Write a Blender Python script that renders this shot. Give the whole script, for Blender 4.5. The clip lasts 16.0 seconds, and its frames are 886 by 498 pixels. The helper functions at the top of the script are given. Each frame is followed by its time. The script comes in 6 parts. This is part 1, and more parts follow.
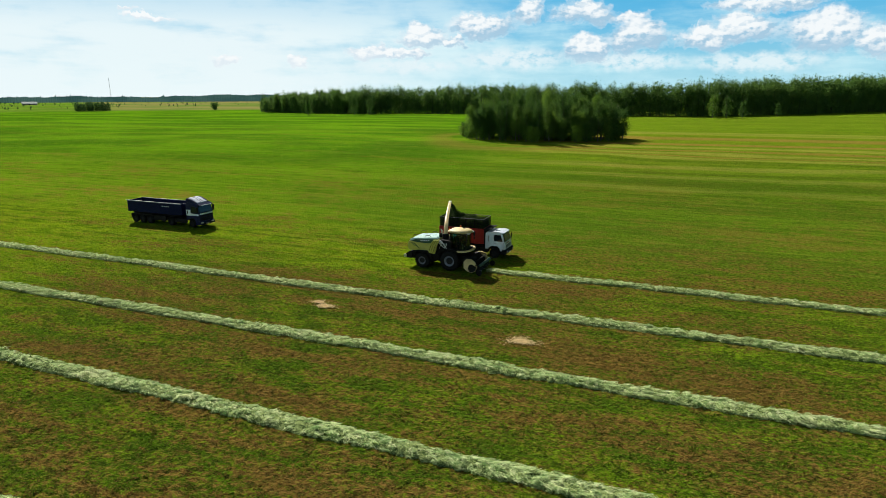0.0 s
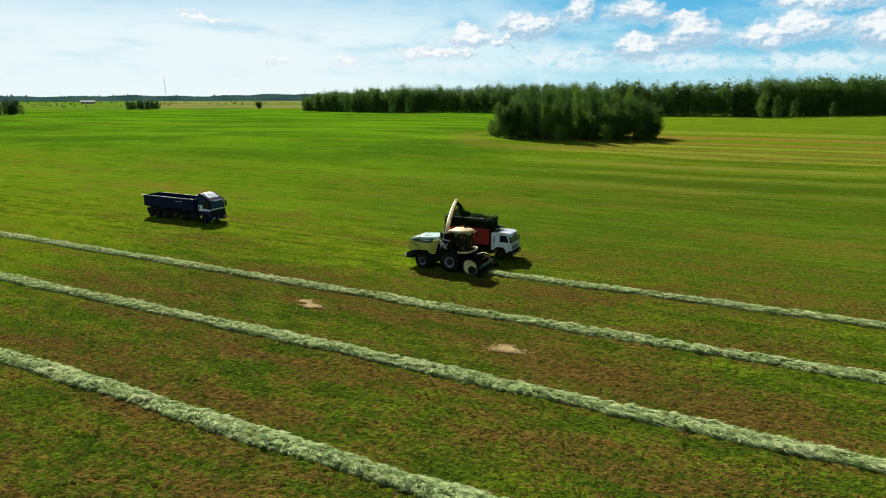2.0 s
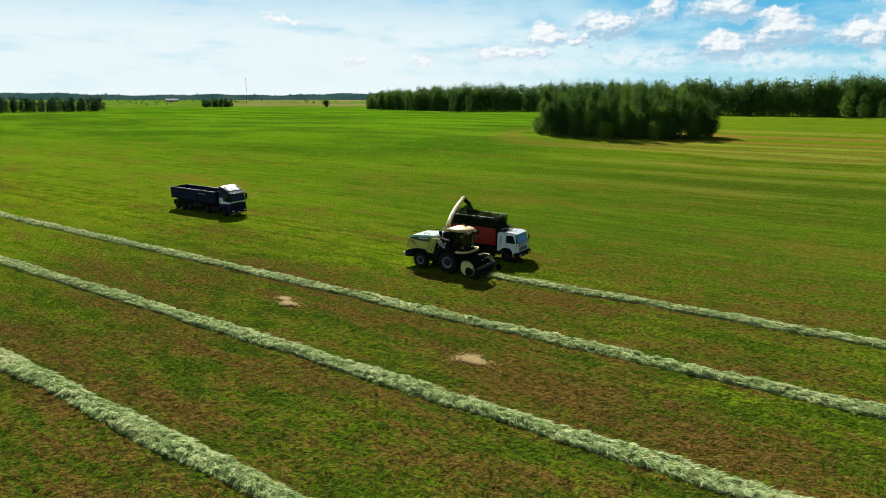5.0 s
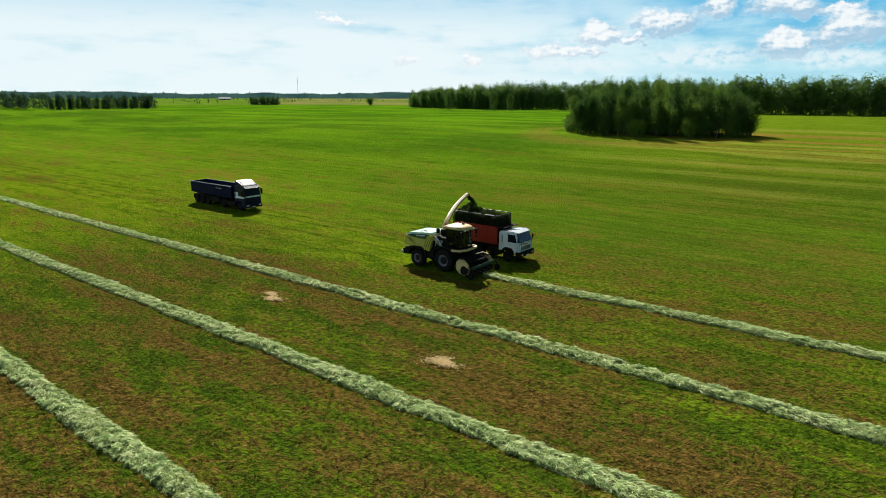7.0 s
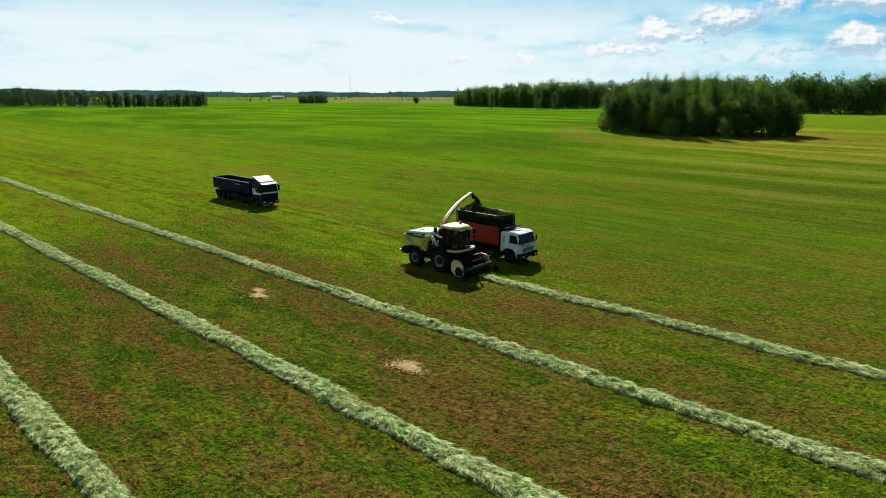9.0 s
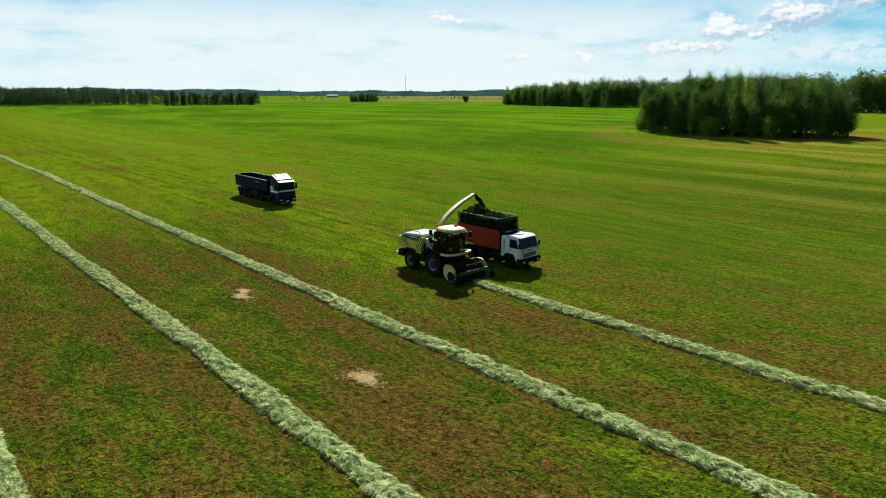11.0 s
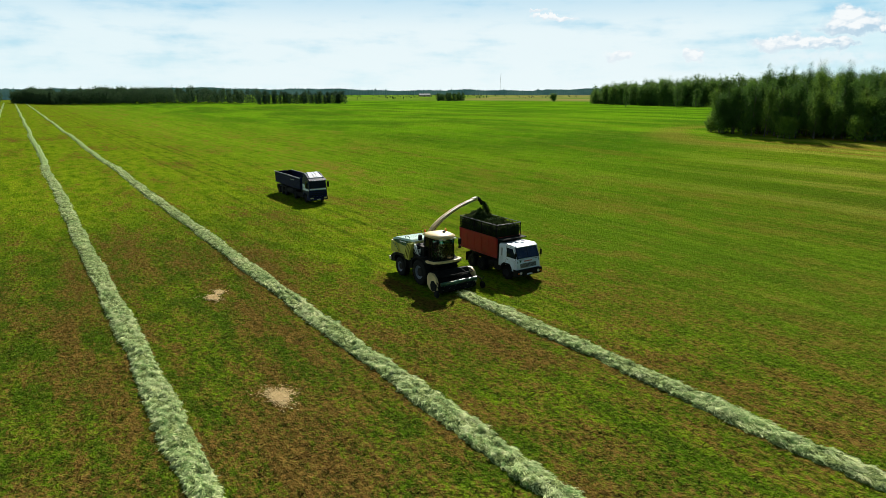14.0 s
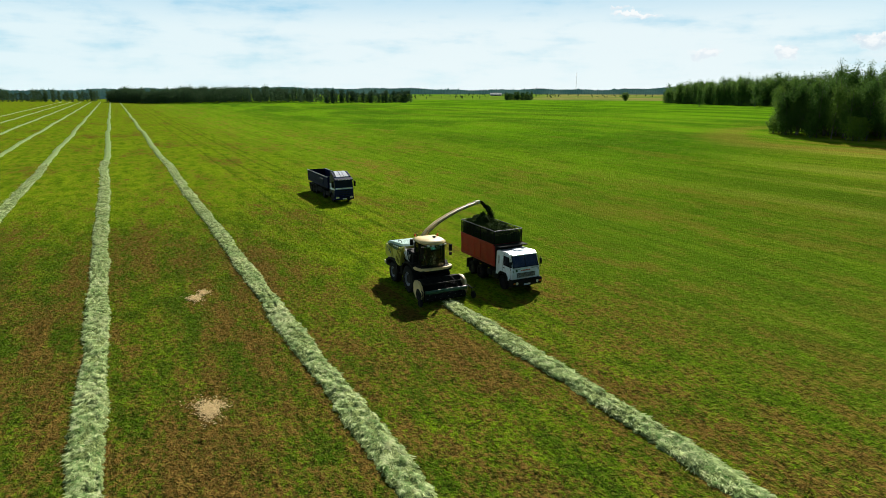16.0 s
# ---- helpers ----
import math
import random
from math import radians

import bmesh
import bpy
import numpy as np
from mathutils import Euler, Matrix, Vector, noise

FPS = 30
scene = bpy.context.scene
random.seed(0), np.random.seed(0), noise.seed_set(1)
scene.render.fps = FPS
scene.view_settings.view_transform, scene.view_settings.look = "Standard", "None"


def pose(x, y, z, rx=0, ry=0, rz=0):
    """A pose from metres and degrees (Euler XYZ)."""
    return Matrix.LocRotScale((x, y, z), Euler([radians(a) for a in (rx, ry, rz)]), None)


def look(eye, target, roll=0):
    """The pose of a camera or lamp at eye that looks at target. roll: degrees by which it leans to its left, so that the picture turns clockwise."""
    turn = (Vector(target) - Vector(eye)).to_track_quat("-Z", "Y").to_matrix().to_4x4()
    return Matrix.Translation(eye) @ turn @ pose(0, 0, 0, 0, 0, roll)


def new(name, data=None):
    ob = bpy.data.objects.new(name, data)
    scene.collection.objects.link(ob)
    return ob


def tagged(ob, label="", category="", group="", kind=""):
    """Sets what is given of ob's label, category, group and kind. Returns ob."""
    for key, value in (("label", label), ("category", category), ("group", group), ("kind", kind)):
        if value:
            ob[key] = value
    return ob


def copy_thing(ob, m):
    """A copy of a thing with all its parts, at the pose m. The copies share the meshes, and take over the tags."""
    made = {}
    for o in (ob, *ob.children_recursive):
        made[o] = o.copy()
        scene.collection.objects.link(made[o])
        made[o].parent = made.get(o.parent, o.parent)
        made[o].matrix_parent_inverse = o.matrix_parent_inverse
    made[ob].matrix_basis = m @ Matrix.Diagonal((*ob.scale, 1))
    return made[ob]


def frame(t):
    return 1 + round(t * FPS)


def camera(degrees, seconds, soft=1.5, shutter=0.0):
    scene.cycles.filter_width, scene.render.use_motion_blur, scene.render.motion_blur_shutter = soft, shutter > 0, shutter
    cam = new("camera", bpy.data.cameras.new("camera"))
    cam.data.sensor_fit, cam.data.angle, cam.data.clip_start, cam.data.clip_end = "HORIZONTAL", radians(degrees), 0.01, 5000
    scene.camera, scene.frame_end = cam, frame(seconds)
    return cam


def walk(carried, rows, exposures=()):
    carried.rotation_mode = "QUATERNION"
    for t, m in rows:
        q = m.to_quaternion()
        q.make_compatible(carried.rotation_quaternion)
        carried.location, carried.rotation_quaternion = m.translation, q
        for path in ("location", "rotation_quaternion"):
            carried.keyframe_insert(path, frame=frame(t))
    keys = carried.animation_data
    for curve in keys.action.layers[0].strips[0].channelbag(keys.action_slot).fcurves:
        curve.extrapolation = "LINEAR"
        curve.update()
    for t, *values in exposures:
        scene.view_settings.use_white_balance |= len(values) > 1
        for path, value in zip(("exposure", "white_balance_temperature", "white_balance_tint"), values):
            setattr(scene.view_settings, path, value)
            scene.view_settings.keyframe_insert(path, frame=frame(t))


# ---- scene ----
cam = camera(70.5, 16.0, soft=0.85)
PATH = [
    (0, 21.281, -0.696, 16.613, 76.215, 0.146, 22.664),
    (0.5, 21.995, 0.229, 16.485, 76.213, 0.116, 23.709),
    (1, 22.695, 1.192, 16.346, 76.212, 0.094, 24.743),
    (1.5, 23.376, 2.183, 16.2, 76.204, 0.047, 25.752),
    (2, 24.079, 3.181, 16.048, 76.229, 0.04, 26.834),
    (2.5, 24.763, 4.189, 15.907, 76.237, 0.029, 27.938),
    (3, 25.433, 5.198, 15.764, 76.239, 0, 29.047),
    (3.5, 26.088, 6.208, 15.62, 76.244, -0.015, 30.162),
    (4, 26.748, 7.228, 15.481, 76.242, -0.037, 31.249),
    (6.5, 30.071, 12.027, 14.821, 76.169, -0.14, 36.672),
    (7, 30.758, 12.928, 14.735, 76.14, -0.147, 37.797),
    (7.5, 31.435, 13.856, 14.65, 76.112, -0.14, 38.887),
    (8, 32.069, 14.815, 14.575, 76.089, -0.141, 39.98),
    (8.5, 32.665, 15.832, 14.514, 76.06, -0.15, 41.217),
    (9, 33.223, 16.923, 14.476, 76.035, -0.16, 42.444),
    (11.5, 35.59, 23.113, 14.303, 75.911, -0.119, 48.726),
    (12, 36.031, 24.48, 14.266, 75.902, -0.098, 50.055),
    (12.5, 36.407, 25.875, 14.232, 75.883, -0.083, 51.598),
    (13, 36.775, 27.277, 14.181, 75.879, -0.079, 53.193),
    (13.5, 37.103, 28.719, 14.14, 75.865, -0.056, 54.7),
    (14, 37.404, 30.193, 14.089, 75.848, -0.056, 56.11),
    (14.5, 37.673, 31.708, 14.041, 75.835, -0.029, 57.564),
    (15, 37.882, 33.262, 14, 75.813, -0.012, 59.189),
    (15.5, 38.017, 34.884, 13.952, 75.795, 0.002, 60.975),
    (16, 38.08, 36.554, 13.909, 75.799, 0.001, 62.821),
]
walk(cam, [(t, pose(x, y, z, rx, ry, rz)) for t, x, y, z, rx, ry, rz in PATH])
scene.view_settings.exposure = 0.58

# ---- daylight: sun behind the machines, hazy summer sky with cumulus ----
SUN_AZ, SUN_EL = radians(138.5), radians(37.0)
sun = new("sun", bpy.data.lights.new("sun", "SUN"))
sun.data.energy, sun.data.angle, sun.data.color = 5.0, radians(0.6), (1.0, 0.94, 0.84)
sun_at = Vector((math.cos(SUN_AZ) * math.cos(SUN_EL), math.sin(SUN_AZ) * math.cos(SUN_EL), math.sin(SUN_EL)))
sun.matrix_world = look(sun_at * 50, (0, 0, 0))

# heaped clouds: azimuth, elevation, half width, half height (degrees)
CLOUDS = [
    (109.3, 5.8, 2.7, 0.90), (105.3, 6.9, 1.5, 1.05), (100.5, 6.8, 2.1, 0.90), (96.8, 6.2, 1.5, 0.50), (100.2, 3.8, 1.9, 1.10),
    (96.2, 4.9, 2.4, 1.15), (91.1, 4.5, 1.8, 1.00), (88.2, 5.1, 2.4, 1.05), (86.6, 6.9, 3.8, 0.50), (82.6, 4.7, 2.9, 1.40),
    (79.0, 3.7, 1.2, 1.15), (111.6, 4.5, 1.1, 0.42), (114.3, 4.9, 2.0, 0.75), (118.9, 3.7, 1.7, 0.62), (125.2, 2.8, 0.7, 0.42),
    (131.1, 2.8, 1.0, 0.48), (116.2, 3.5, 2.0, 0.45), (138.2, 6.7, 0.9, 0.16), (136.6, 6.2, 2.0, 0.24),
]
# low, hazy banks behind them
BANKS = [(106.7, 3.0, 4.8, 0.95), (96.5, 2.7, 4.2, 0.75), (87.0, 2.5, 5.2, 0.70), (116.0, 2.4, 5.0, 0.55)]


def build_world():
    world = bpy.data.worlds.new("sky")
    scene.world = world
    world.use_nodes = True
    nt = world.node_tree
    nt.nodes.clear()
    N, L = nt.nodes.new, nt.links.new

    def math_(op, a, b=None, c=None, clamp=False):
        n = N("ShaderNodeMath")
        n.operation, n.use_clamp = op, clamp
        for i, v in enumerate((a, b, c)):
            if v is None:
                continue
            if isinstance(v, (int, float)):
                n.inputs[i].default_value = v
            else:
                L(v, n.inputs[i])
        return n.outputs[0]

    def ramp(v, lo, hi, a=0.0, b=1.0):
        n = N("ShaderNodeMapRange")
        n.interpolation_type = "SMOOTHSTEP"
        L(v, n.inputs[0])
        for i, k in enumerate((lo, hi, a, b)):
            n.inputs[i + 1].default_value = k
        return n.outputs[0]

    def mix(f, a, b):
        n = N("ShaderNodeMix")
        n.data_type = "RGBA"
        for i, v in ((0, f), (6, a), (7, b)):
            if isinstance(v, (int, float)):
                n.inputs[i].default_value = v
            elif isinstance(v, tuple):
                n.inputs[i].default_value = (*v, 1)
            else:
                L(v, n.inputs[i])
        return n.outputs[2]

    def fbm(vec, scale, detail, rough):
        n = N("ShaderNodeTexNoise")
        L(vec, n.inputs["Vector"])
        n.inputs["Scale"].default_value, n.inputs["Detail"].default_value, n.inputs["Roughness"].default_value = scale, detail, rough
        return n.outputs["Fac"]

    sky = N("ShaderNodeTexSky")
    sky.sky_type, sky.sun_disc = "NISHITA", False
    sky.sun_elevation, sky.sun_rotation = SUN_EL, radians(90) - SUN_AZ
    sky.air_density, sky.dust_density, sky.ozone_density = 1.0, 0.6, 2.0
    place = N("ShaderNodeTexCoord").outputs["Generated"]
    parts = N("ShaderNodeSeparateXYZ")
    L(place, parts.inputs[0])
    az = math_("MULTIPLY", math_("ARCTAN2", parts.outputs[1], parts.outputs[0]), 180 / math.pi)
    # one turn that starts behind the camera's back
    az = math_("ADD", az, math_("MULTIPLY", math_("LESS_THAN", az, -60.0), 360.0))
    el = math_("MULTIPLY", math_("ARCSINE", parts.outputs[2]), 180 / math.pi)
    flat = N("ShaderNodeCombineXYZ")
    L(az, flat.inputs[0]), L(el, flat.inputs[1])
    flat = flat.outputs[0]
    tall = N("ShaderNodeVectorMath")
    tall.operation, tall.inputs[1].default_value = "MULTIPLY", (1.0, 1.6, 1.0)
    L(flat, tall.inputs[0])
    tall = tall.outputs[0]
    def warp(v, scale, by):
        """Bend the outlines into billows."""
        n = N("ShaderNodeTexNoise")
        L(v, n.inputs["Vector"])
        n.inputs["Scale"].default_value, n.inputs["Detail"].default_value, n.inputs["Roughness"].default_value = scale, 6, 0.58
        off = N("ShaderNodeVectorMath")
        off.operation, off.inputs[1].default_value = "SUBTRACT", (0.5, 0.5, 0.5)
        L(n.outputs["Color"], off.inputs[0])
        big = N("ShaderNodeVectorMath")
        big.operation, big.inputs[1].default_value = "MULTIPLY", by
        L(off.outputs[0], big.inputs[0])
        both = N("ShaderNodeVectorMath")
        both.operation = "ADD"
        L(v, both.inputs[0]), L(big.outputs[0], both.inputs[1])
        return both.outputs[0]

    def shift(v, over, up):
        n = N("ShaderNodeVectorMath")
        n.operation, n.inputs[1].default_value = "ADD", (over, up, 0.0)
        L(v, n.inputs[0])
        return n.outputs[0]

    def nearest(at, clouds):
        near = None
        for a, e, w, h in clouds:
            off = N("ShaderNodeVectorMath")
            off.operation, off.inputs[1].default_value = "SUBTRACT", (a, e, 0)
            L(at, off.inputs[0])
            div = N("ShaderNodeVectorMath")
            div.operation, div.inputs[1].default_value = "MULTIPLY", (1 / w, 1 / h, 0)
            L(off.outputs[0], div.inputs[0])
            size = N("ShaderNodeVectorMath")
            size.operation = "LENGTH"
            L(div.outputs[0], size.inputs[0])
            d = size.outputs["Value"]
            near = d if near is None else math_("SMOOTH_MIN", near, d, 0.25)
        return near

    swell = warp(flat, 0.42, (4.2, 2.4, 0.0))
    billow = warp(swell, 1.7, (1.3, 1.0, 0.0))
    near = nearest(billow, CLOUDS)
    cumulus = ramp(near, 1.36, 0.80)
    # the crowns stand in the light, the broad undersides in shade
    lit = nearest(warp(swell, 1.7, (1.0, 0.9, 0.0)), [(a + 0.10 * w, e + 0.42 * h, w * 1.02, h * 0.80) for a, e, w, h in CLOUDS])
    lump = math_("SUBTRACT", fbm(tall, 1.1, 4, 0.5), fbm(shift(tall, 0.22, 0.34), 1.1, 4, 0.5))
    core = math_("MULTIPLY", ramp(math_("SUBTRACT", lit, math_("MULTIPLY", lump, 1.5)), 0.38, 1.45), ramp(near, 1.28, 0.95))
    core = math_("ADD", math_("MULTIPLY", core, 0.95), math_("MULTIPLY", ramp(lump, 0.02, -0.14), 0.34), clamp=True)
    core = math_("MULTIPLY", core, ramp(az, 108.0, 124.0, 1.0, 0.35))
    bank = math_("MULTIPLY", ramp(nearest(warp(flat, 0.7, (3.0, 1.3, 0.0)), BANKS), 1.35, 0.45), ramp(fbm(tall, 0.9, 5, 0.6), 0.30, 0.56))
    # thin high cloud: long streaks, thicker towards the sun
    long = N("ShaderNodeVectorMath")
    long.operation, long.inputs[1].default_value = "MULTIPLY", (0.16, 0.85, 1.0)
    L(flat, long.inputs[0])
    streak = math_("ADD", math_("MULTIPLY", fbm(long.outputs[0], 0.8, 6, 0.55), 0.62), math_("MULTIPLY", fbm(tall, 0.22, 6, 0.6), 0.38))
    sunward = math_("MULTIPLY", ramp(az, 96.0, 130.0), ramp(az, 150.0, 195.0, 1.0, 0.75))
    cirrus = ramp(math_("ADD", streak, math_("MULTIPLY", sunward, 0.24)), 0.42, 0.76)
    cirrus = math_("MULTIPLY", cirrus, math_("MULTIPLY", ramp(el, 8.0, 17.0, 1.0, 0.06), ramp(el, 4.6, 8.0, 1.0, 0.55)))
    low = math_("MULTIPLY", ramp(el, -0.5, 3.6, 0.8, 0.0), math_("ADD", math_("MULTIPLY", sunward, 0.45), 0.55))
    clear = mix(ramp(el, 0.0, 8.0), (0.36, 0.75, 0.90), (0.11, 0.52, 0.86))
    base = N("ShaderNodeVectorMath")
    base.operation, base.inputs[1].default_value = "MULTIPLY", (0.011, 0.011, 0.011)
    L(sky.outputs[0], base.inputs[0])
    blue = mix(ramp(el, 7.5, 12.5, 0.9, 0.0), base.outputs[0], clear)
    hazed = mix(low, blue, mix(sunward, (0.64, 0.88, 0.95), (0.76, 0.92, 0.96)))
    hazed = mix(math_("MULTIPLY", sunward, 0.32), hazed, (0.66, 0.91, 0.97))
    hazed = mix(math_("MULTIPLY", cirrus, 0.92), hazed, mix(sunward, (0.62, 0.89, 0.96), (0.86, 0.96, 0.98)))
    puff = mix(core, (0.95, 0.98, 0.99), (0.40, 0.60, 0.76))
    puff = mix(math_("MULTIPLY", ramp(el, 0.5, 4.0, 0.6, 0.0), 1.0), puff, (0.84, 0.92, 0.95))
    hazed = mix(math_("MULTIPLY", bank, 0.9), hazed, (0.80, 0.92, 0.96))
    final = mix(math_("MULTIPLY", cumulus, 0.95), hazed, puff)
    bg = N("ShaderNodeBackground")
    L(final, bg.inputs[0])
    bg.inputs[1].default_value = 0.665
    out = N("ShaderNodeOutputWorld")
    L(bg.outputs[0], out.inputs[0])


build_world()


# ---- materials ----
class Shade:
    """A node material with a few short ways to add nodes."""

    def __init__(self, name):
        self.mat = bpy.data.materials.new(name)
        self.mat.use_nodes = True
        self.nt = self.mat.node_tree
        self.bsdf = self.nt.nodes["Principled BSDF"]

    def node(self, kind, **values):
        n = self.nt.nodes.new(kind)
        for key, v in values.items():
            n.inputs[key].default_value = v
        return n

    def link(self, a, b):
        self.nt.links.new(a, b)

    def spot(self, squash=(1, 1, 1)):
        g = self.node("ShaderNodeNewGeometry")
        m = self.node("ShaderNodeVectorMath")
        m.operation, m.inputs[1].default_value = "MULTIPLY", squash
        self.link(g.outputs["Position"], m.inputs[0])
        return m.outputs[0]

    def local(self):
        return self.node("ShaderNodeTexCoord").outputs["Object"]

    def noise(self, vec, scale, detail=4, rough=0.55):
        n = self.node("ShaderNodeTexNoise", Scale=scale, Detail=detail, Roughness=rough)
        self.link(vec, n.inputs["Vector"])
        return n.outputs["Fac"]

    def ramp(self, v, lo, hi, a=0.0, b=1.0):
        n = self.node("ShaderNodeMapRange")
        n.interpolation_type = "SMOOTHSTEP"
        self.link(v, n.inputs[0])
        for i, k in enumerate((lo, hi, a, b)):
            n.inputs[i + 1].default_value = k
        return n.outputs[0]

    def math(self, op, a, b):
        n = self.node("ShaderNodeMath")
        n.operation = op
        for i, v in enumerate((a, b)):
            if isinstance(v, (int, float)):
                n.inputs[i].default_value = v
            else:
                self.link(v, n.inputs[i])
        return n.outputs[0]

    def mix(self, f, a, b, blend="MIX"):
        n = self.node("ShaderNodeMix")
        n.data_type, n.blend_type = "RGBA", blend
        for i, v in ((0, f), (6, a), (7, b)):
            if isinstance(v, (int, float)):
                n.inputs[i].default_value = v
            elif isinstance(v, tuple):
                n.inputs[i].default_value = (*v, 1)
            else:
                self.link(v, n.inputs[i])
        return n.outputs[2]

    def put(self, colour, rough=0.6, metal=0.0, bump=None, height=0.02, spec=0.5):
        b = self.bsdf
        if isinstance(colour, tuple):
            b.inputs["Base Color"].default_value = (*colour, 1)
        else:
            self.link(colour, b.inputs["Base Color"])
        if isinstance(rough, (int, float)):
            b.inputs["Roughness"].default_value = rough
        else:
            self.link(rough, b.inputs["Roughness"])
        b.inputs["Metallic"].default_value = metal
        b.inputs["Specular IOR Level"].default_value = spec
        if bump is not None:
            n = self.node("ShaderNodeBump", Strength=1.0, Distance=height)
            self.link(bump, n.inputs["Height"])
            self.link(n.outputs[0], b.inputs["Normal"])
        return self.mat


def paint(name, colour, rough=0.4, metal=0.0, dirt_sheen=(0.16, 0.12, 0.07), amount=0.35, bump=0.002, spec=0.5):
    """Painted or plain surface with dust, fine grain and worn spots; windscreen patches are painted reflections."""
    s = Shade(name)
    at = s.local()
    big, fine = s.noise(at, 1.6, 5), s.noise(at, 22.0, 3)
    shade = s.mix(s.ramp(big, 0.3, 0.75, 0.0, 0.5), colour, tuple(c * 0.72 for c in colour))
    mask = s.math("MULTIPLY", s.ramp(s.math("ADD", s.math("MULTIPLY", fine, 0.5), s.math("MULTIPLY", big, 0.6)), 0.5, 0.75), amount)
    shade = s.mix(mask, shade, dirt_sheen)
    return s.put(shade, s.ramp(fine, 0.3, 0.7, rough * 0.85, min(1.0, rough * 1.25)), metal, fine, bump, spec)


def patches(s):
    """Where the mown field is brown: streaks along the swaths, in patches."""
    wide = s.noise(s.spot((0.045, 0.15, 0.0)), 1.0, 4, 0.55)
    mid = s.noise(s.spot((0.26, 0.60, 0.0)), 1.0, 5, 0.65)
    fine = s.noise(s.spot((1.6, 2.4, 1.0)), 1.0, 4, 0.72)
    a = s.math("ADD", s.math("MULTIPLY", wide, 0.40), s.math("MULTIPLY", mid, 0.44))
    return s.math("ADD", a, s.math("MULTIPLY", fine, 0.24)), wide, mid, fine


def growth(s, x, y, shade):
    """Thick dark tufts, bright young growth and long streaks left by the mower."""
    tuft = s.noise(s.spot((0.75, 1.0, 0.0)), 1.0, 4, 0.62)
    stand = s.noise(s.spot((0.14, 0.30, 0.3)), 1.0, 3, 0.55)
    line = s.noise(s.spot((0.035, 1.15, 0.0)), 1.0, 4, 0.62)
    dense = s.noise(s.spot((0.030, 0.15, 0.0)), 1.0, 4, 0.6)
    lift = s.math("ADD", s.math("MULTIPLY", tuft, 0.55), s.math("MULTIPLY", stand, 0.45))
    shade = s.mix(s.math("MULTIPLY", s.ramp(lift, 0.51, 0.64, 0.0, 0.70), s.ramp(y, 20.0, 42.0, 0.4, 1.0)), shade, (0.150, 0.255, 0.006))
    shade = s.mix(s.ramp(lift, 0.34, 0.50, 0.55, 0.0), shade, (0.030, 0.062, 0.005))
    # a band of dark, thick grass east of the machines
    band = s.math("MULTIPLY", s.ramp(y, 57.0, 68.0), s.ramp(y, 88.0, 125.0, 1.0, 0.0))
    band = s.math("MULTIPLY", band, s.ramp(x, -34.0, 8.0, 0.0, 1.0))
    shade = s.mix(s.math("MULTIPLY", s.math("MULTIPLY", band, s.ramp(dense, 0.34, 0.56, 0.45, 1.0)), 0.78), shade, (0.052, 0.105, 0.005))
    # single tufts, some brighter; the shade between them is put into the colour
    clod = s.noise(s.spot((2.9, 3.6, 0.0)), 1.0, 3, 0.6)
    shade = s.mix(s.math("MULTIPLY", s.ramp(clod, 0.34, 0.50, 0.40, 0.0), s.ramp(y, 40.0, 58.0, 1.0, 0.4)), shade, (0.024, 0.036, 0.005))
    shade = s.mix(s.math("MULTIPLY", s.ramp(clod, 0.54, 0.70, 0.0, 0.32), s.ramp(y, 20.0, 42.0, 0.4, 1.0)), shade, (0.175, 0.270, 0.010))
    afar = s.ramp(y, 48.0, 66.0)
    shade = s.mix(s.math("MULTIPLY", s.ramp(line, 0.32, 0.44, 0.5, 0.0), afar), shade, (0.050, 0.072, 0.008))
    shade = s.mix(s.math("MULTIPLY", s.ramp(line, 0.57, 0.68, 0.0, 0.40), afar), shade, (0.235, 0.245, 0.035))
    return shade


def tracks(s, x, y, wide, shade):
    """Flattened wheel tracks where the harvester and the lorries have passed."""
    for row, width in ((56.9, 0.30), (53.6, 0.22), (60.5, 0.25), (62.5, 0.25), (67.2, 0.22), (69.4, 0.22)):
        off = s.math("ABSOLUTE", s.math("SUBTRACT", s.math("ADD", y, s.math("MULTIPLY", s.math("SUBTRACT", wide, 0.5), 1.4)), row), 0.0)
        band = s.math("MULTIPLY", s.ramp(off, width * 0.4, width * 1.8, 1.0, 0.0), s.ramp(x, -7.0, -3.0, 1.0, 0.0) if row < 65 else 0.3)
        shade = s.mix(s.math("MULTIPLY", band, 0.42), shade, (0.040, 0.075, 0.006))
    return shade


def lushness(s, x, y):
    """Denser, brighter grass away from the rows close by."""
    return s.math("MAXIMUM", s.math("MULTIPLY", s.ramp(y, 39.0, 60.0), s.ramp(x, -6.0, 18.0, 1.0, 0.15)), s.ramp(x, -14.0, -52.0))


DARK_ROW, STRAW_ROW, RED_ROW = (0.070, 0.115, 0.008), (0.350, 0.330, 0.055), (0.300, 0.160, 0.040)
